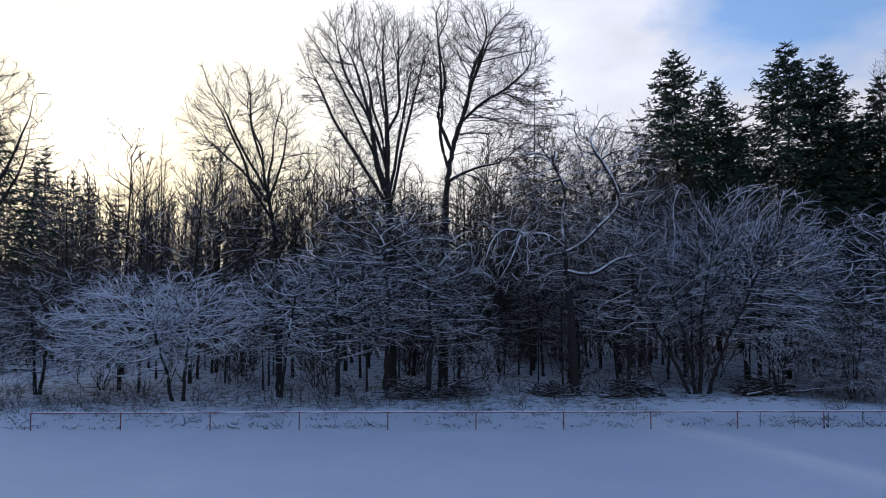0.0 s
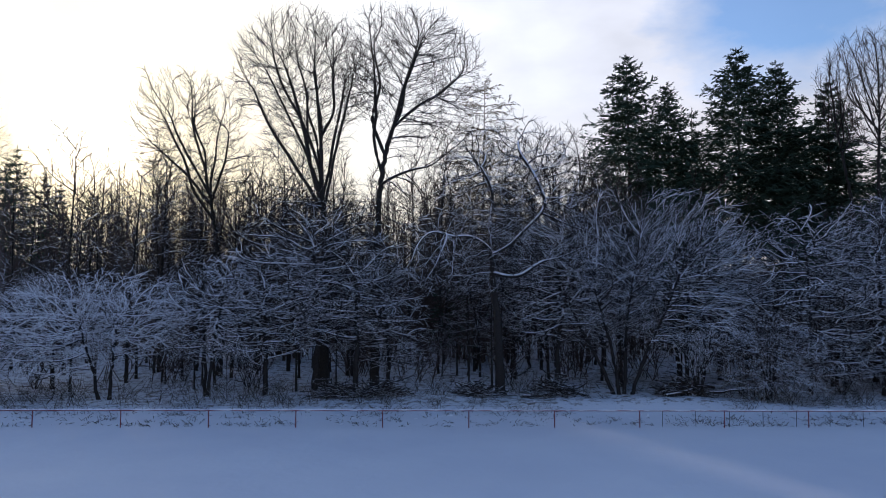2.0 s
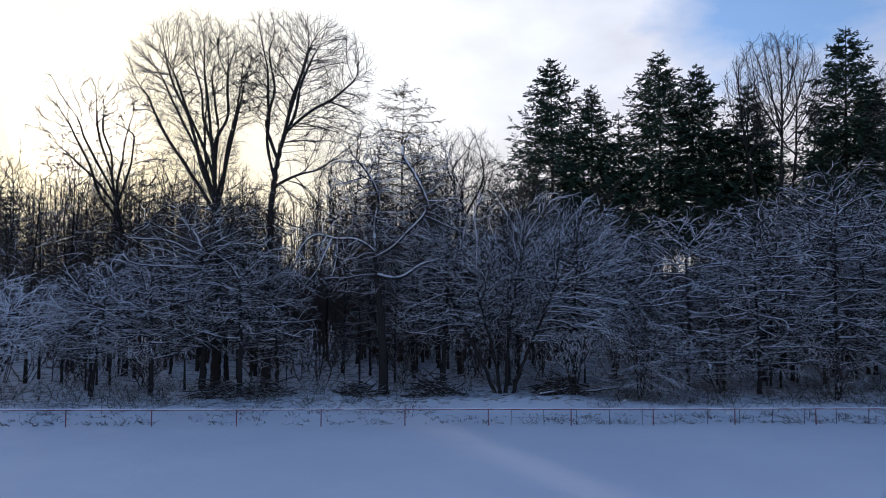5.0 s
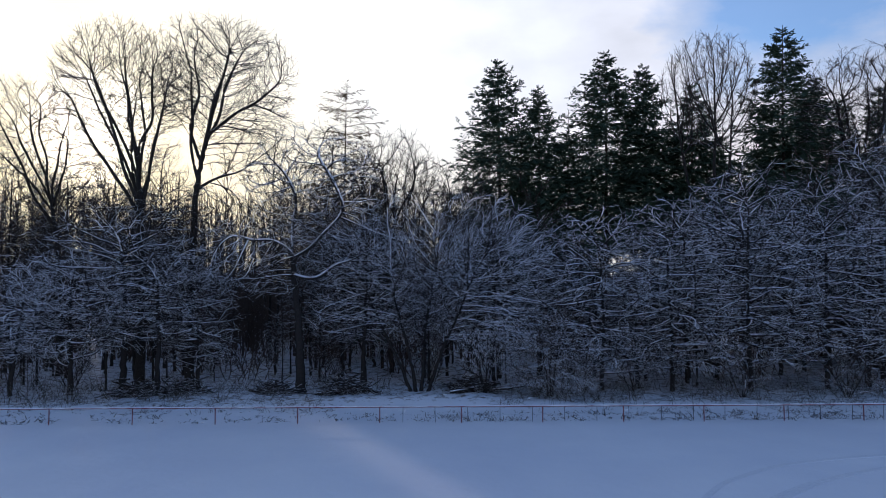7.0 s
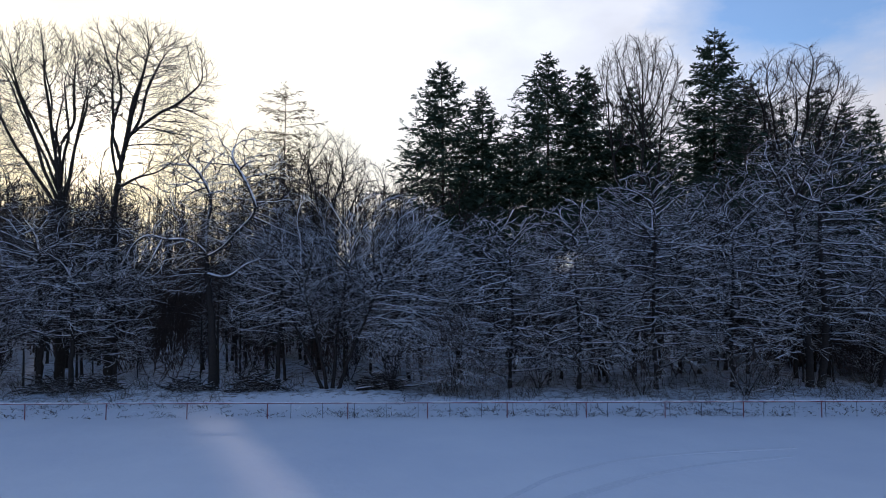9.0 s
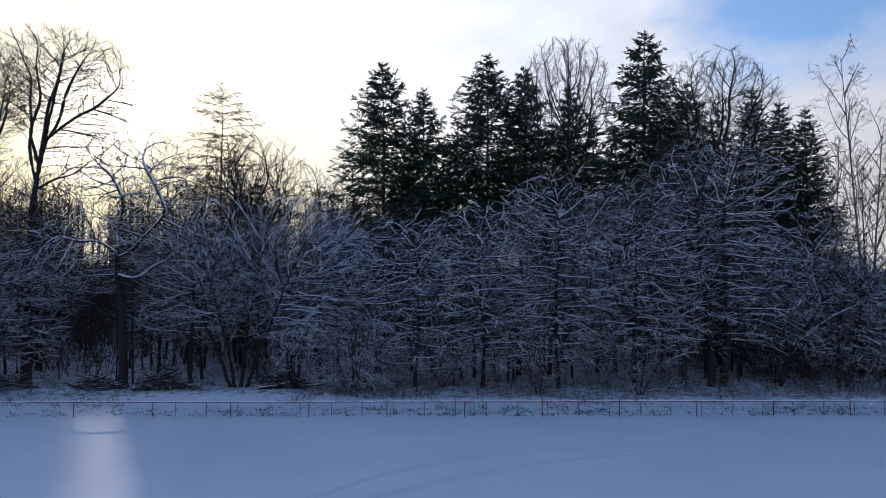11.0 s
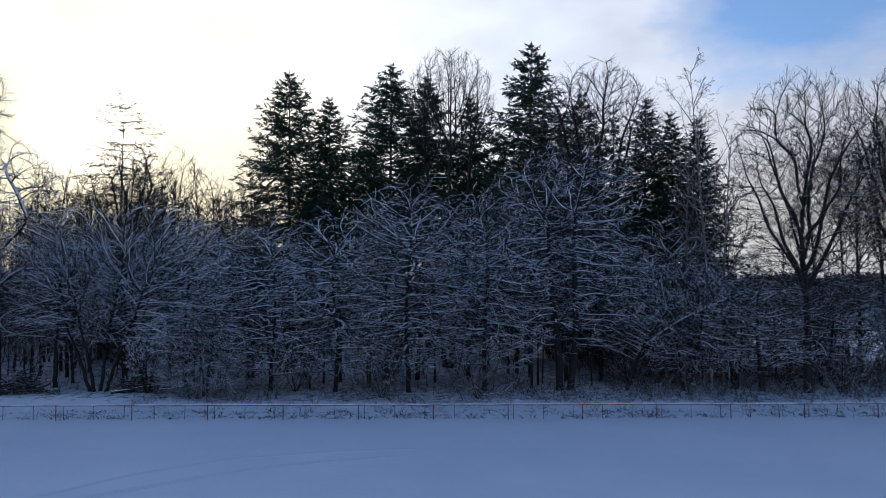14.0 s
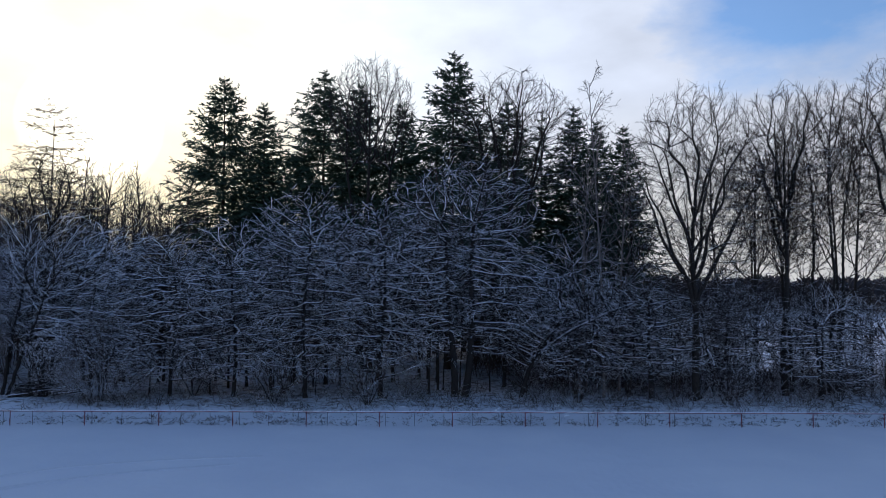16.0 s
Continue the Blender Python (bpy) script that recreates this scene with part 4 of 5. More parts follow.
def far_woods():
    """Leafless woods far behind, a few light tree shapes repeated."""
    rng = np.random.default_rng(5)
    kinds = []
    for k in range(6):
        r2 = np.random.default_rng(400 + k)
        H = 20.0
        P0 = run_out(r2, np.array([[0, 0, -0.3]]), np.array([[0, 0, 1.0]]), np.array([H]), 7, 0.03, 0.02)
        R0 = 0.17 * np.linspace(1, 0.15, 7)[None]
        P1, R1, L1 = shoots(r2, P0, R0, np.array([H]), 28, 0.22, 1.0, 28, 8, 0.19, 3, 0.08, 0.09, 0.35, 0.05, 0.6)
        P2, R2, L2 = shoots(r2, P1, R1, L1, 4, 0.2, 1.0, 40, 12, 0.8, 2, 0.12, 0.06, 0.5, 0.034, 0.5)
        kinds.append([tubes(P0, R0, 5), tubes(P1, R1, 3), tubes(P2, R2, 3)])
    spots = []
    for i in range(95):
        y = rng.uniform(84, 150)
        x = rng.uniform(-0.70 * y - 12, 40)
        if x < -50 and y < 118:
            continue
        sc = rng.uniform(0.85, 1.15) if x < -12 else rng.uniform(1.0, 1.4)
        spots.append((x, y, min(sc, lane_height(y) / 21) if in_sun_lane(x, y) else sc))
    for i in range(45):
        y = rng.uniform(76, 125)
        x = rng.uniform(-0.70 * y - 12, -14)
        if x < -0.45 * y:
            continue
        sc = rng.uniform(0.8, 1.1)
        spots.append((x, y, min(sc, lane_height(y) / 21) if in_sun_lane(x, y) else sc))
    for i in range(75):
        y = rng.uniform(71, 84)
        x = rng.uniform(-48, 26)
        sc = rng.uniform(0.68, 0.98)
        spots.append((x, y, min(sc, lane_height(y) / 21) if in_sun_lane(x, y) else sc))
    for i in range(50):
        y = rng.uniform(86, 112)
        spots.append((rng.uniform(38, 76), y, rng.uniform(0.7, 1.0)))
    chunks = []
    # close-set straight poles
    r3 = np.random.default_rng(55)
    for i in range(800):
        y = r3.uniform(82, 132)
        x = r3.uniform(-0.72 * y - 12, -14) if i % 5 < 3 else r3.uniform(-16, 32)
        if i >= 620:
            x, y = r3.uniform(30, 82), r3.uniform(84, 110)
        if i >= 670:
            x, y = r3.uniform(-30, 26), r3.uniform(76, 104)
        if x < -50 and y < 118:
            continue
        top = r3.uniform(17, 24) * (0.8 + 0.2 * y / 90) if x < -14 else r3.uniform(13, 21) * (0.75 + 0.25 * y / 90)
        if in_sun_lane(x, y):
            top = min(top, lane_height(y))
        P0 = run_out(r3, np.array([[x, y, height(x, y) - 0.2]]), np.array([[0, 0, 1.0]]), np.array([top]), 5, 0.025, 0.02)
        R0 = r3.uniform(0.09, 0.15) * np.linspace(1, 0.3, 5)[None]
        P1, R1, L1 = shoots(r3, P0, R0, np.array([top]), 15, 0.12, 1.0, 48, 14, 0.13, 2, 0.1, 0.05, 0.4, 0.045, 0.5)
        chunks += [tubes(P0, R0, 3), tubes(P1, R1, 3)]
    for x, y, s in spots:
        k, a = rng.integers(6), rng.uniform(0, 6.28)
        M = np.array([[math.cos(a), -math.sin(a), 0], [math.sin(a), math.cos(a), 0], [0, 0, 1]]) * s
        for v, f in kinds[k]:
            chunks.append((v.reshape(-1, 3) @ M.T + np.array([x, y, height(x, y)]), f))
    ob = new("far_woods", mesh_from("far_woods", chunks, HAZED_BARK))
    tagged(ob, "brown leafless woods standing far behind", "woods", kind="stuff")
    chunks = []
    r2 = np.random.default_rng(77)
    shapes = []
    for k in range(4):
        m = 20
        az = r2.uniform(0, 6.28, m)
        st = np.stack([np.zeros(m), np.zeros(m), r2.uniform(0.2, 7.5, m)], 1)
        way = unit(np.stack([np.cos(az), np.sin(az), r2.uniform(0.1, 1.4, m)], 1))
        P = run_out(r2, st, way, r2.uniform(2.5, 4.2, m), 3, 0.15, 0.05)
        R = np.array([0.35, 0.55, 0.12])[None] * np.ones((m, 1))
        shapes.append([rod((0, 0, -0.3), (0, 0, 8.5), 0.15, 4), tubes(P, R, 3)])
    for i in range(520):
        y = rng.uniform(206, 240)
        x = rng.uniform(50, 300)
        k, a, s = rng.integers(4), rng.uniform(0, 6.28), rng.uniform(1.05, 1.4)
        M = np.array([[math.cos(a), -math.sin(a), 0], [math.sin(a), math.cos(a), 0], [0, 0, 1]]) * s
        for v, f in shapes[k]:
            chunks.append((v.reshape(-1, 3) @ M.T + np.array([x, y, height(x, y)]), f))
    for i in range(120):
        y = rng.uniform(155, 190)
        x = rng.uniform(-0.68 * y - 20, 60)
        k, a, s = rng.integers(4), rng.uniform(0, 6.28), rng.uniform(1.1, 1.5)
        M = np.array([[math.cos(a), -math.sin(a), 0], [math.sin(a), math.cos(a), 0], [0, 0, 1]]) * s
        for v, f in shapes[k]:
            chunks.append((v.reshape(-1, 3) @ M.T + np.array([x, y, height(x, y)]), f))
    ob = new("distant_woods", mesh_from("distant_woods", chunks, HILL_BARK))
    tagged(ob, "dark strip of woods beyond the snowy field", "woods", kind="stuff")


far_woods()


def middle_wood():
    """Slimmer trees between the front row and the far woods, a few shapes repeated."""
    rng = np.random.default_rng(8)
    shapes = []
    for k in range(5):
        t = broadleaf("forest_tree", 17, 0.13, 500 + k, DEEP if k < 3 else OAK, bare=0.2, n=(14, 5, 4, 0), angle=52, len1=0.38, twig=0.026, light=True, lift=(0.05, 0.02, 0.0, 0.0))
        shapes.append(t)
    first = set()
    for i in range(34):
        y = rng.uniform(56, 82)
        x = rng.uniform(-0.62 * y - 8, 74 if y < 66 else 66) if i % 3 else rng.uniform(-30, 14)
        if i >= 27:
            x, y = rng.uniform(71, 102), rng.uniform(54, 63)
        low = in_sun_lane(x, y)
        k = int(rng.integers(5))
        m = Matrix.Translation((x, y, height(x, y))) @ Matrix.Rotation(rng.uniform(0, 6.28), 4, "Z")
        label = "slim forest tree dusted with snow" if k < 3 else "slim bare forest tree"
        if k not in first:
            first.add(k)
            shapes[k].matrix_world = m
            tagged(shapes[k], label, "tree", "forest trees")
            continue
        c = copy_thing(shapes[k], m)
        sc = rng.uniform(0.65, 1.25)
        c.scale = (min(sc, lane_height(y) / 18) if low else sc,) * 3


middle_wood()


def young_trees():
    """Thin straight young stems standing between the front trees."""
    rng = np.random.default_rng(81)
    shapes = [broadleaf("young_ash", 12, 0.085, 800 + k, (BARK_OAK, TWIG_DEEP), bare=0.35, n=(8, 2, 2, 0), angle=48, len1=0.22, twig=0.024, light=True) for k in range(3)]
    first = set()
    for i in range(46):
        x, y = rng.uniform(-34, 62), rng.uniform(51.5, 61)
        if i > 36:
            x, y = rng.uniform(74, 98), rng.uniform(52, 57)
        k = i % 3
        sc = rng.uniform(0.7, 1.25)
        if in_sun_lane(x, y):
            sc = min(sc, lane_height(y) / 12)
        m = Matrix.Translation((x, y, height(x, y))) @ Matrix.Rotation(rng.uniform(0, 6.28), 4, "Z")
        if k not in first:
            first.add(k)
            shapes[k].matrix_world = m
            tagged(shapes[k], "thin dark young ash with few branches", "tree", "young ashes")
        else:
            c = copy_thing(shapes[k], m)
            c.scale = (sc,) * 3


young_trees()


def thicket():
    """Brown undergrowth that closes the wood at eye level."""
    rng = np.random.default_rng(21)
    chunks = []
    for i in range(150):
        y = 57 + 55 * rng.uniform(0, 1) ** 0.9
        x = rng.uniform(-0.68 * y - 10, 70 - max(0, y - 75) * 0.2)
        m = 9
        H = rng.uniform(4, 11)
        H = min(H, lane_height(y)) if in_sun_lane(x, y) else H
        a = rng.uniform(0, 6.28, m)
        st = np.stack([x + rng.normal(0, 0.9, m), y + rng.normal(0, 0.9, m), np.full(m, height(x, y) - 0.1)], 1)
        way = unit(np.stack([np.cos(a) * 0.4, np.sin(a) * 0.4, np.ones(m)], 1))
        P0 = run_out(rng, st, way, H * rng.uniform(0.6, 1.1, m), 4, 0.14, 0.0)
        R0 = 0.045 * np.linspace(1, 0.5, 4)[None] * np.ones((m, 1))
        P1, R1, L1 = shoots(rng, P0, R0, np.full(m, H), 8, 0.15, 1.0, 52, 14, 0.36, 2, 0.15, 0.0, 0.8, 0.04, 0.4)
        chunks += [tubes(P0, R0, 3), tubes(P1, R1, 3)]
    for i in range(120):
        if i < 30:
            x, y, m, H = rng.uniform(58, 74), rng.uniform(58, 74), 9, rng.uniform(4, 9)
        else:
            y, m = rng.uniform(72, 112), 9
            x = rng.uniform(-0.7 * y - 8, 28)
            H = rng.uniform(8, 14)
            H = min(H, lane_height(y)) if in_sun_lane(x, y) else H
        a = rng.uniform(0, 6.28, m)
        st = np.stack([x + rng.normal(0, 0.9, m), y + rng.normal(0, 0.9, m), np.full(m, height(x, y) - 0.1)], 1)
        P0 = run_out(rng, st, unit(np.stack([np.cos(a) * 0.4, np.sin(a) * 0.4, np.ones(m)], 1)), H * rng.uniform(0.6, 1.1, m), 4, 0.14, 0.0)
        R0 = 0.045 * np.linspace(1, 0.5, 4)[None] * np.ones((m, 1))
        P1, R1, L1 = shoots(rng, P0, R0, np.full(m, H), 8, 0.15, 1.0, 52, 14, 0.36, 2, 0.15, 0.0, 0.8, 0.04, 0.4)
        chunks += [tubes(P0, R0, 3), tubes(P1, R1, 3)]
    ob = new("undergrowth", mesh_from("undergrowth", chunks, HAZED_BARK))
    tagged(ob, "tangled brown undergrowth deep in the wood", "undergrowth", kind="stuff")
    chunks = []
    # a low hedge of brush along the open field
    for i in range(130):
        x, y, m = rng.uniform(62, 112), rng.uniform(54.5, 59), 10
        a = rng.uniform(0, 6.28, m)
        st = np.stack([x + rng.normal(0, 0.5, m), y + rng.normal(0, 0.5, m), np.full(m, height(x, y) - 0.1)], 1)
        way = unit(np.stack([np.cos(a) * 0.9, np.sin(a) * 0.5, np.ones(m)], 1))
        P0 = run_out(rng, st, way, rng.uniform(1.6, 3.6, m), 3, 0.2, -0.05)
        P1, R1, L1 = shoots(rng, P0, np.full((m, 3), 0.03), np.full(m, 2.0), 5, 0.2, 1.0, 45, 14, 0.4, 2, 0.15, 0.0, 0.8, 0.024, 0.4)
        chunks += [tubes(P0, np.full((m, 3), 0.03), 3), tubes(P1, R1, 3)]
    ob = new("brush_hedge", mesh_from("brush_hedge", chunks, BRUSH))
    tagged(ob, "low dark hedge of brush along the open field", "hedge", kind="stuff")


thicket()


# ---- undergrowth along the edge, fence wire, brushwood, tracks ----
TRACK = plain("packed_snow", (0.70, 0.72, 0.76), (0.82, 0.83, 0.85), 5.0, 0.75, 0.0, 0.03)
BOX_WOOD = plain("weathered_board", (0.05, 0.042, 0.035), (0.13, 0.11, 0.09), 8.0, 0.85)
STICK = bark("brushwood", (0.018, 0.015, 0.012), (0.05, 0.038, 0.03), 0.0, 0.8)


def wire_fence():
    fence = empty("wire_fence", Matrix())
    tagged(fence, "low wire fence on thin dark posts behind the rail", "fence")
    post = mesh_from("post", [rod((0, 0, -0.2), (0, 0, 0.92), 0.017, 6)], IRON, True)
    for k in range(0, 29):
        ob = part("post", post, fence)
        ob.location = (16.4 + 2.0 * k, 40.22, 0)
        ob.rotation_euler = (radians(random.uniform(-3, 3)), radians(random.uniform(-2, 2)), 0)
    for z in (0.45, 0.88):
        part("wire", mesh_from("wire", [rod((16.4, 40.22, z), (16.4 + 56, 40.22, z), 0.0025, 4)], IRON), fence)


wire_fence()


def edge_growth():
    """Dead grass and bramble sticking out of the snow behind the rail."""
    rng = np.random.default_rng(31)
    chunks = []
    for i in range(2100):
        x = rng.uniform(-48, 108)
        dense = 0.5 + 0.5 * noise.noise((x * 0.13, 2.0, 7.0)) + (0.25 if x > 18 else 0.0)
        if rng.uniform() > dense:
            continue
        y = 40.4 + (2.6 if x > 18 else 5.2) * rng.uniform() ** 1.4
        if 12 < x < 24 and y > 43:
            continue
        m = 6
        h = rng.uniform(0.12, 0.36)
        a = rng.uniform(0, 6.28, m)
        st = np.stack([x + rng.normal(0, 0.16, m), y + rng.normal(0, 0.12, m), np.full(m, height(x, y) - 0.03)], 1)
        way = unit(np.stack([np.cos(a), np.sin(a), rng.uniform(0.3, 1.4, m)], 1))
        P = run_out(rng, st, way, h * rng.uniform(0.7, 1.5, m), 3, 0.2, -0.3)
        chunks.append(tubes(P, 0.024 * np.array([1, 0.9, 0.4])[None] * np.ones((m, 1)), 3))
    for i in range(800):
        x, y, m = rng.uniform(-48, 108), rng.uniform(43.2, 49.0), 6
        if i > 550:
            x, y = rng.uniform(58, 108), rng.uniform(43.2, 56.0)
        if 12 < x < 23 and y < 48:
            continue
        a = rng.uniform(0, 6.28, m)
        st = np.stack([x + rng.normal(0, 0.3, m), y + rng.normal(0, 0.2, m), np.full(m, height(x, y) - 0.03)], 1)
        way = unit(np.stack([np.cos(a), np.sin(a), rng.uniform(0.6, 2.2, m)], 1))
        P = run_out(rng, st, way, rng.uniform(0.4, 1.3, m), 3, 0.2, -0.35)
        chunks.append(tubes(P, 0.016 * np.array([1, 0.9, 0.5])[None] * np.ones((m, 1)), 3))
    # waist-high bramble at the trees' feet
    for i in range(300):
        x, y, m = rng.uniform(-36, 66), rng.uniform(46.0, 54.0), 7
        if 4 < x < 24 and y < 50.5:
            continue
        a = rng.uniform(0, 6.28, m)
        st = np.stack([x + rng.normal(0, 0.45, m), y + rng.normal(0, 0.3, m), np.full(m, height(x, y) - 0.03)], 1)
        way = unit(np.stack([np.cos(a), np.sin(a), rng.uniform(0.8, 3.0, m)], 1))
        P = run_out(rng, st, way, rng.uniform(0.8, 2.0, m), 4, 0.2, -0.22)
        chunks.append(tubes(P, 0.018 * np.array([1, 0.95, 0.8, 0.5])[None] * np.ones((m, 1)), 3))
    ob = new("dead_grass", mesh_from("dead_grass", chunks, GRASS))
    tagged(ob, "dead grass and bramble poking through the snow", "grass", kind="stuff")
    chunks = []
    for i in range(190):
        x, y, m = rng.uniform(62, 110), rng.uniform(46.0, 57.0), 8
        a = rng.uniform(0, 6.28, m)
        st = np.stack([x + rng.normal(0, 0.5, m), y + rng.normal(0, 0.3, m), np.full(m, height(x, y) - 0.03)], 1)
        P = run_out(rng, st, unit(np.stack([np.cos(a), np.sin(a), rng.uniform(0.8, 3.0, m)], 1)), rng.uniform(1.0, 2.4, m), 4, 0.2, -0.2)
        chunks.append(tubes(P, 0.022 * np.array([1, 0.95, 0.8, 0.5])[None] * np.ones((m, 1)), 3))
    ob = new("bramble_thicket", mesh_from("bramble_thicket", chunks, BRUSH))
    tagged(ob, "waist-high bramble rods dusted with snow", "bramble", kind="stuff")


edge_growth()


def snow_clods():
    """Lumps of snow lying over tussocks."""
    rng = np.random.default_rng(32)
    chunks = []
    for i in range(400):
        x, y = rng.uniform(-48, 108), 40.6 + 6.5 * rng.uniform() ** 1.2
        r = rng.uniform(0.06, 0.20)
        st = np.array([[x - r, y, height(x, y)]])
        P = run_out(rng, st, unit(np.array([[1.0, rng.normal(0, 0.6), 0.0]])), np.array([2.2 * r]), 5, 0.2, 0.0)
        R = r * 0.4 * np.array([[0.1, 0.8, 1.0, 0.7, 0.1]]) * rng.uniform(0.7, 1.1, (1, 5))
        chunks.append(tubes(P, R, 6))
    ob = new("snowy_tussocks", mesh_from("snowy_tussocks", chunks, CAP, True))
    tagged(ob, "small snow-capped tussocks along the verge", "snow", kind="stuff")


snow_clods()


def brush_pile(x, y, w, h, seed):
    rng = np.random.default_rng(seed)
    pile = empty("brush_pile", Matrix.Translation((x, y, height(x, y))))
    tagged(pile, "dark heap of cut branches dusted with snow", "brushwood", "brush piles")
    m = 260
    st = np.stack([rng.normal(0, w * 0.36, m), rng.normal(0, 0.5, m), np.abs(rng.normal(0, h * 0.42, m))], 1)
    st[:, 2] *= np.exp(-(st[:, 0] / w) ** 2)
    a = rng.uniform(0, 6.28, m)
    way = unit(np.stack([np.cos(a), np.sin(a) * 0.6, rng.normal(0, 0.22, m)], 1))
    P = run_out(rng, st, way, rng.uniform(0.5, 1.7, m), 4, 0.16, -0.05)
    P[..., 2] = np.maximum(P[..., 2], 0.02)
    tagged(part("brushwood", mesh_from("brushwood", [tubes(P, rng.uniform(0.03, 0.07, (m, 1)) * np.linspace(1, 0.5, 4)[None], 4)], STICK), pile), kind="stuff")
    for k in range(5):
        c = np.array([rng.normal(0, w * 0.3), rng.normal(-0.3, 0.2), rng.uniform(0.1, h * 0.6)])
        d = unit(np.array([rng.normal(0, 1), rng.normal(0, 0.3), rng.normal(0, 0.15)]))
        part("log", mesh_from("log", [rod(c - d * 0.7, c + d * 0.7, rng.uniform(0.06, 0.1), 7)], STICK), pile)


for k, (x, y, w, h) in enumerate(((11.7, 49.6, 2.0, 1.5), (21.2, 49.8, 1.9, 1.3), (-0.6, 50.2, 2.2, 1.1), (6.2, 50.4, 1.5, 0.9), (-3.9, 49.6, 1.7, 0.9))):
    brush_pile(x, y, w, h, 600 + k)


def log_with_snow(x0, y0, z0, x1, y1, z1, r):
    """A felled stem with a strip of snow along its back."""
    rng = np.random.default_rng(int(x0 * 10))
    log = empty("felled_log", Matrix())
    tagged(log, "felled grey stem with snow along its top", "log", "felled logs")
    u = np.linspace(0, 1, 7)[:, None]
    P = (np.array([[x0, y0, z0]]) * (1 - u) + np.array([[x1, y1, z1]]) * u)[None] + rng.normal(0, 0.03, (1, 7, 3))
    R = r * np.linspace(1, 0.6, 7)[None]
    part("stem", mesh_from("stem", [tubes(P, R, 8)], BARK_SNOWY, True), log)
    Q = P + np.array([0, 0, 1.0]) * R[..., None] * 0.8
    part("snow", mesh_from("snow", [tubes(Q, R * 0.5, 6)], CAP, True), log, "soft snow on top")


def g(x, y):
    return height(x, y)


log_with_snow(19.6, 48.4, g(19.6, 48.4) + 0.10, 23.4, 50.0, g(23.4, 50.0) + 0.7, 0.11)
log_with_snow(22.6, 49.4, g(22.6, 49.4) + 0.12, 25.4, 48.8, g(25.4, 48.8) + 0.7, 0.09)
log_with_snow(9.4, 49.4, g(9.4, 49.4) + 0.10, 11.2, 49.0, g(11.2, 49) + 0.2, 0.12)


def crate(x, y):
    z = height(x, y)
    c = empty("wooden_crate", Matrix.Translation((x, y, z)))
    tagged(c, "small dark wooden feeding crate with a snowy lid", "crate")
    for k in range(3):
        part("board", mesh_from("board", [box(0, -0.25, 0.16 + 0.19 * k, 0.8, 0.04, 0.17)], BOX_WOOD), c)
        part("board", mesh_from("board", [box(0, 0.25, 0.16 + 0.19 * k, 0.8, 0.04, 0.17)], BOX_WOOD), c)
    for sx in (-0.38, 0.38):
        part("side_panel", mesh_from("side_panel", [box(sx, 0, 0.32, 0.04, 0.455, 0.56)], BOX_WOOD), c)
    part("lid", mesh_from("lid", [box(0, 0, 0.63, 0.88, 0.6, 0.04)], BOX_WOOD), c)
    part("snow", mesh_from("snow", [tubes(np.array([[[-0.40, 0, 0.67], [-0.15, 0, 0.69], [0.15, 0, 0.70], [0.40, 0, 0.67]]]), np.array([[0.08, 0.2, 0.2, 0.08]]) * 0.35, 8)], CAP, True), c)


crate(91, 52)


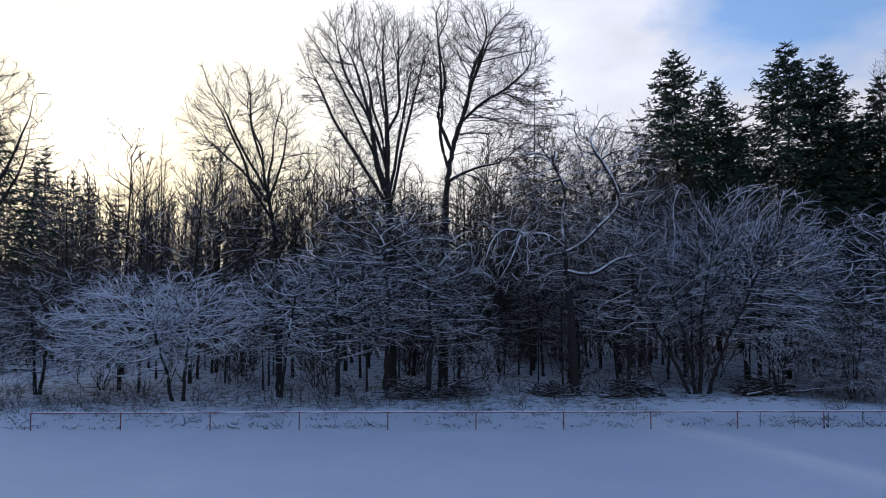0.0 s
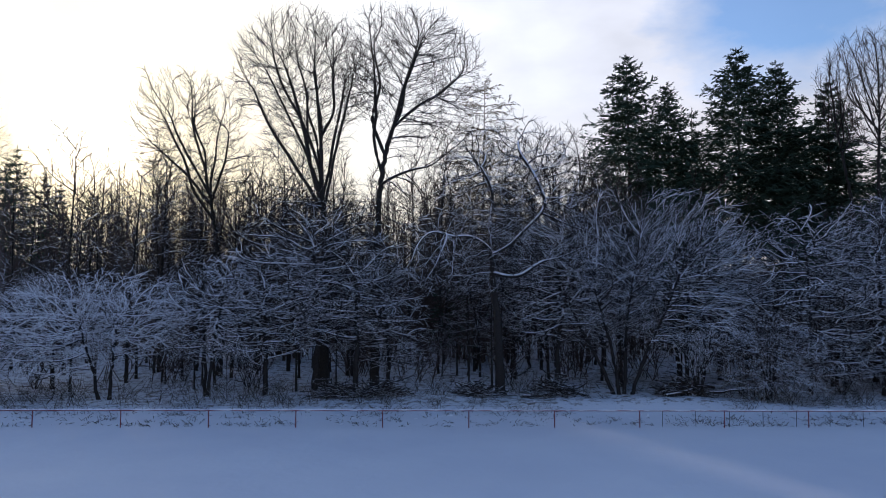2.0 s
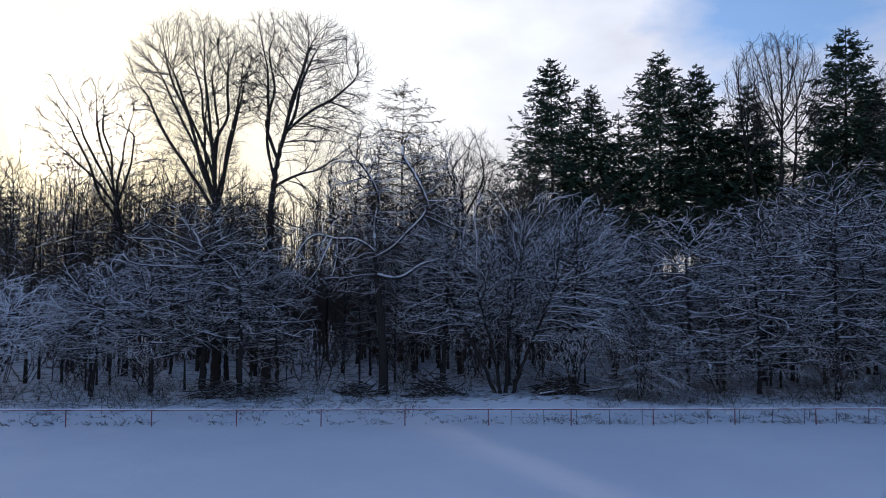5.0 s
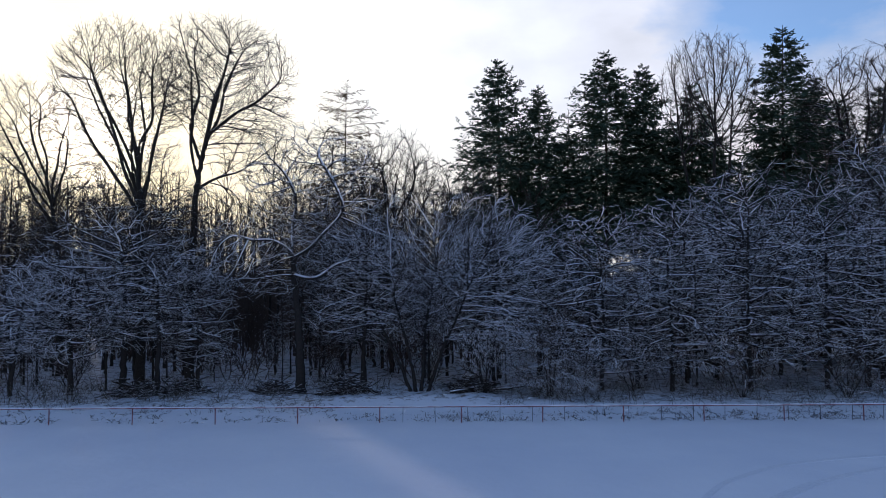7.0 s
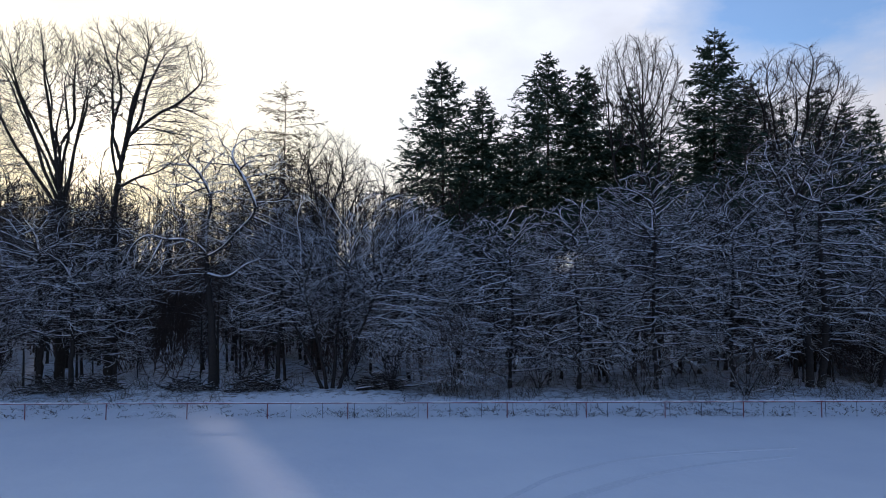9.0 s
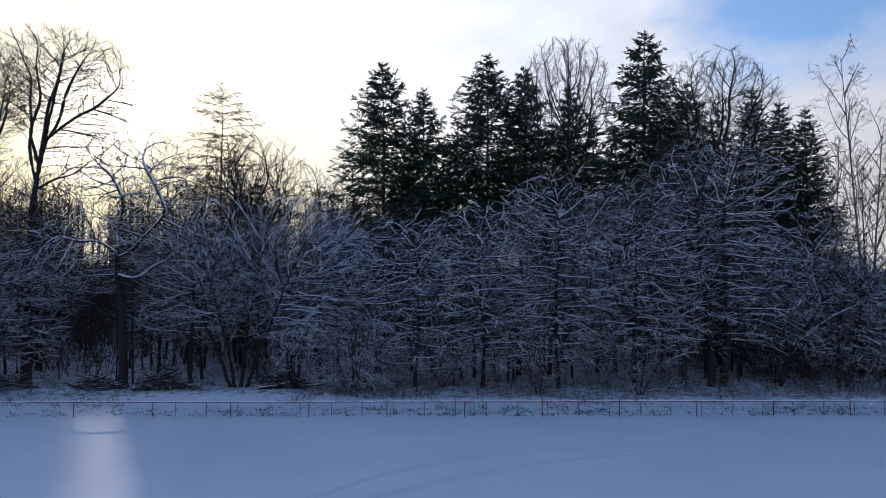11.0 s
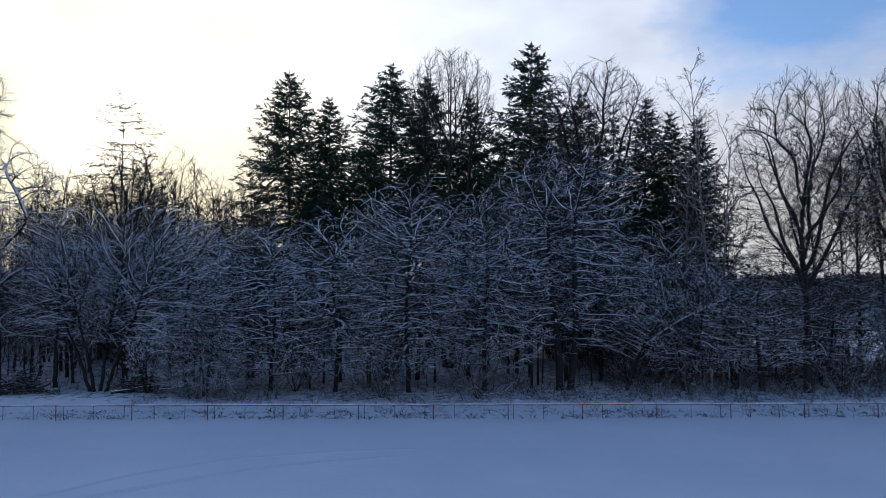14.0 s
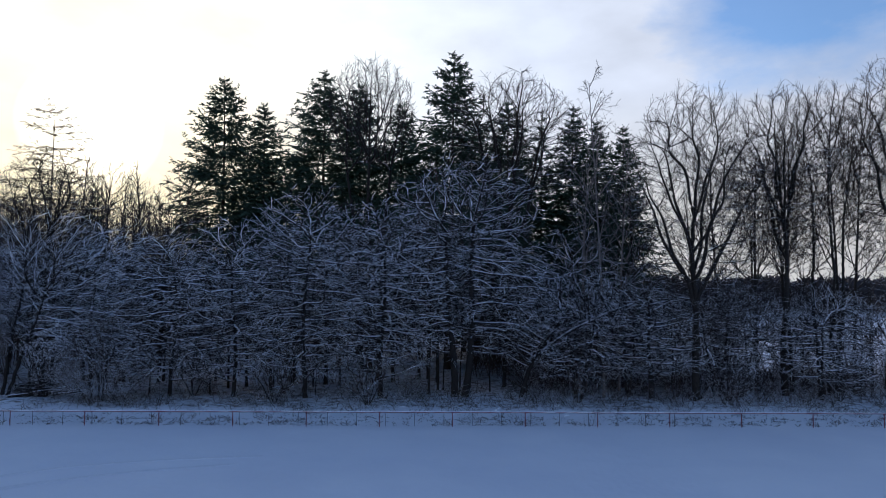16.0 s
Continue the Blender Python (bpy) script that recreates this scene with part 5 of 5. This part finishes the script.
def shrubs():
    """Low bushes and saplings under the front row."""
    rng = np.random.default_rng(41)
    shapes = []
    for k in range(5):
        low = k < 3
        t = broadleaf("shrub" if low else "sapling", 3.6 if low else 5.0, 0.035, 700 + k, DUSTED, bare=0.1 if low else 0.25, n=(4, 4, 3, 0) if low else (9, 3, 3, 0), angle=55, len1=0.55 if low else 0.34,
                      stems=5 if low else 1, twig=0.026, light=True, flat=0.4, flare=0.5)
        shapes.append(t)
    first = set()
    for i in range(36):
        y = rng.uniform(46.8, 57)
        x = rng.uniform(-0.62 * y - 4, 98)
        if 4 < x < 24 and y < 53:
            continue
        k = int(rng.integers(5))
        m = Matrix.Translation((x, y, height(x, y))) @ Matrix.Rotation(rng.uniform(0, 6.28), 4, "Z")
        label = "low tangled shrub with snow on its rods" if k < 3 else "thin sapling with snowy side shoots"
        if k not in first:
            first.add(k)
            shapes[k].matrix_world = m
            tagged(shapes[k], label, "shrub" if k < 3 else "sapling", "shrubs" if k < 3 else "saplings")
            continue
        c = copy_thing(shapes[k], m)
        c.scale = (rng.uniform(0.6, 1.2),) * 3


shrubs()


def track(points, width):
    """A wheel track pressed into the snow: a flat bed between two low rims."""
    pts = np.array(points, dtype=float)
    u = np.linspace(0, len(pts) - 1, 60)
    x, y = np.interp(u, np.arange(len(pts)), pts[:, 0]), np.interp(u, np.arange(len(pts)), pts[:, 1])
    for _ in range(12):
        x[1:-1], y[1:-1] = (x[:-2] + x[2:] + 2 * x[1:-1]) / 4, (y[:-2] + y[2:] + 2 * y[1:-1]) / 4
    c = np.stack([x, y], 1)
    d = unit(np.gradient(c, axis=0))
    side = np.stack([-d[:, 1], d[:, 0]], 1)
    prof = ((-1.0, -0.02), (-0.75, 0.03), (-0.45, 0.012), (0.45, 0.012), (0.75, 0.03), (1.0, -0.02))
    rows = []
    for o, z in prof:
        p = c + side * o * width / 2
        zz = np.array([height(float(a), float(b)) for a, b in p]) + z
        rows.append(np.concatenate([p, zz[:, None]], 1))
    v = np.stack(rows, 1)
    i = np.arange(59)[:, None] * 6 + np.arange(5)[None]
    f = np.stack([i, i + 6, i + 7, i + 1], -1)
    ob = new("wheel_track", mesh_from("wheel_track", [(v, f)], TRACK, True))
    tagged(ob, "faint curved wheel track pressed into the snow", "track", kind="structure")


track([(26.0, 22.5), (28.2, 24.4), (30.5, 27.4), (34.2, 30.0), (38.5, 31.4), (44, 32.2)], 0.34)
track([(28.4, 22.3), (30.9, 24.4), (34.8, 27.4), (38.6, 29.4), (43, 30.6)], 0.34)
track([(27.4, 22.0), (29.9, 24.0), (33.8, 27.0), (37.6, 29.0), (42, 30.2)], 0.28)
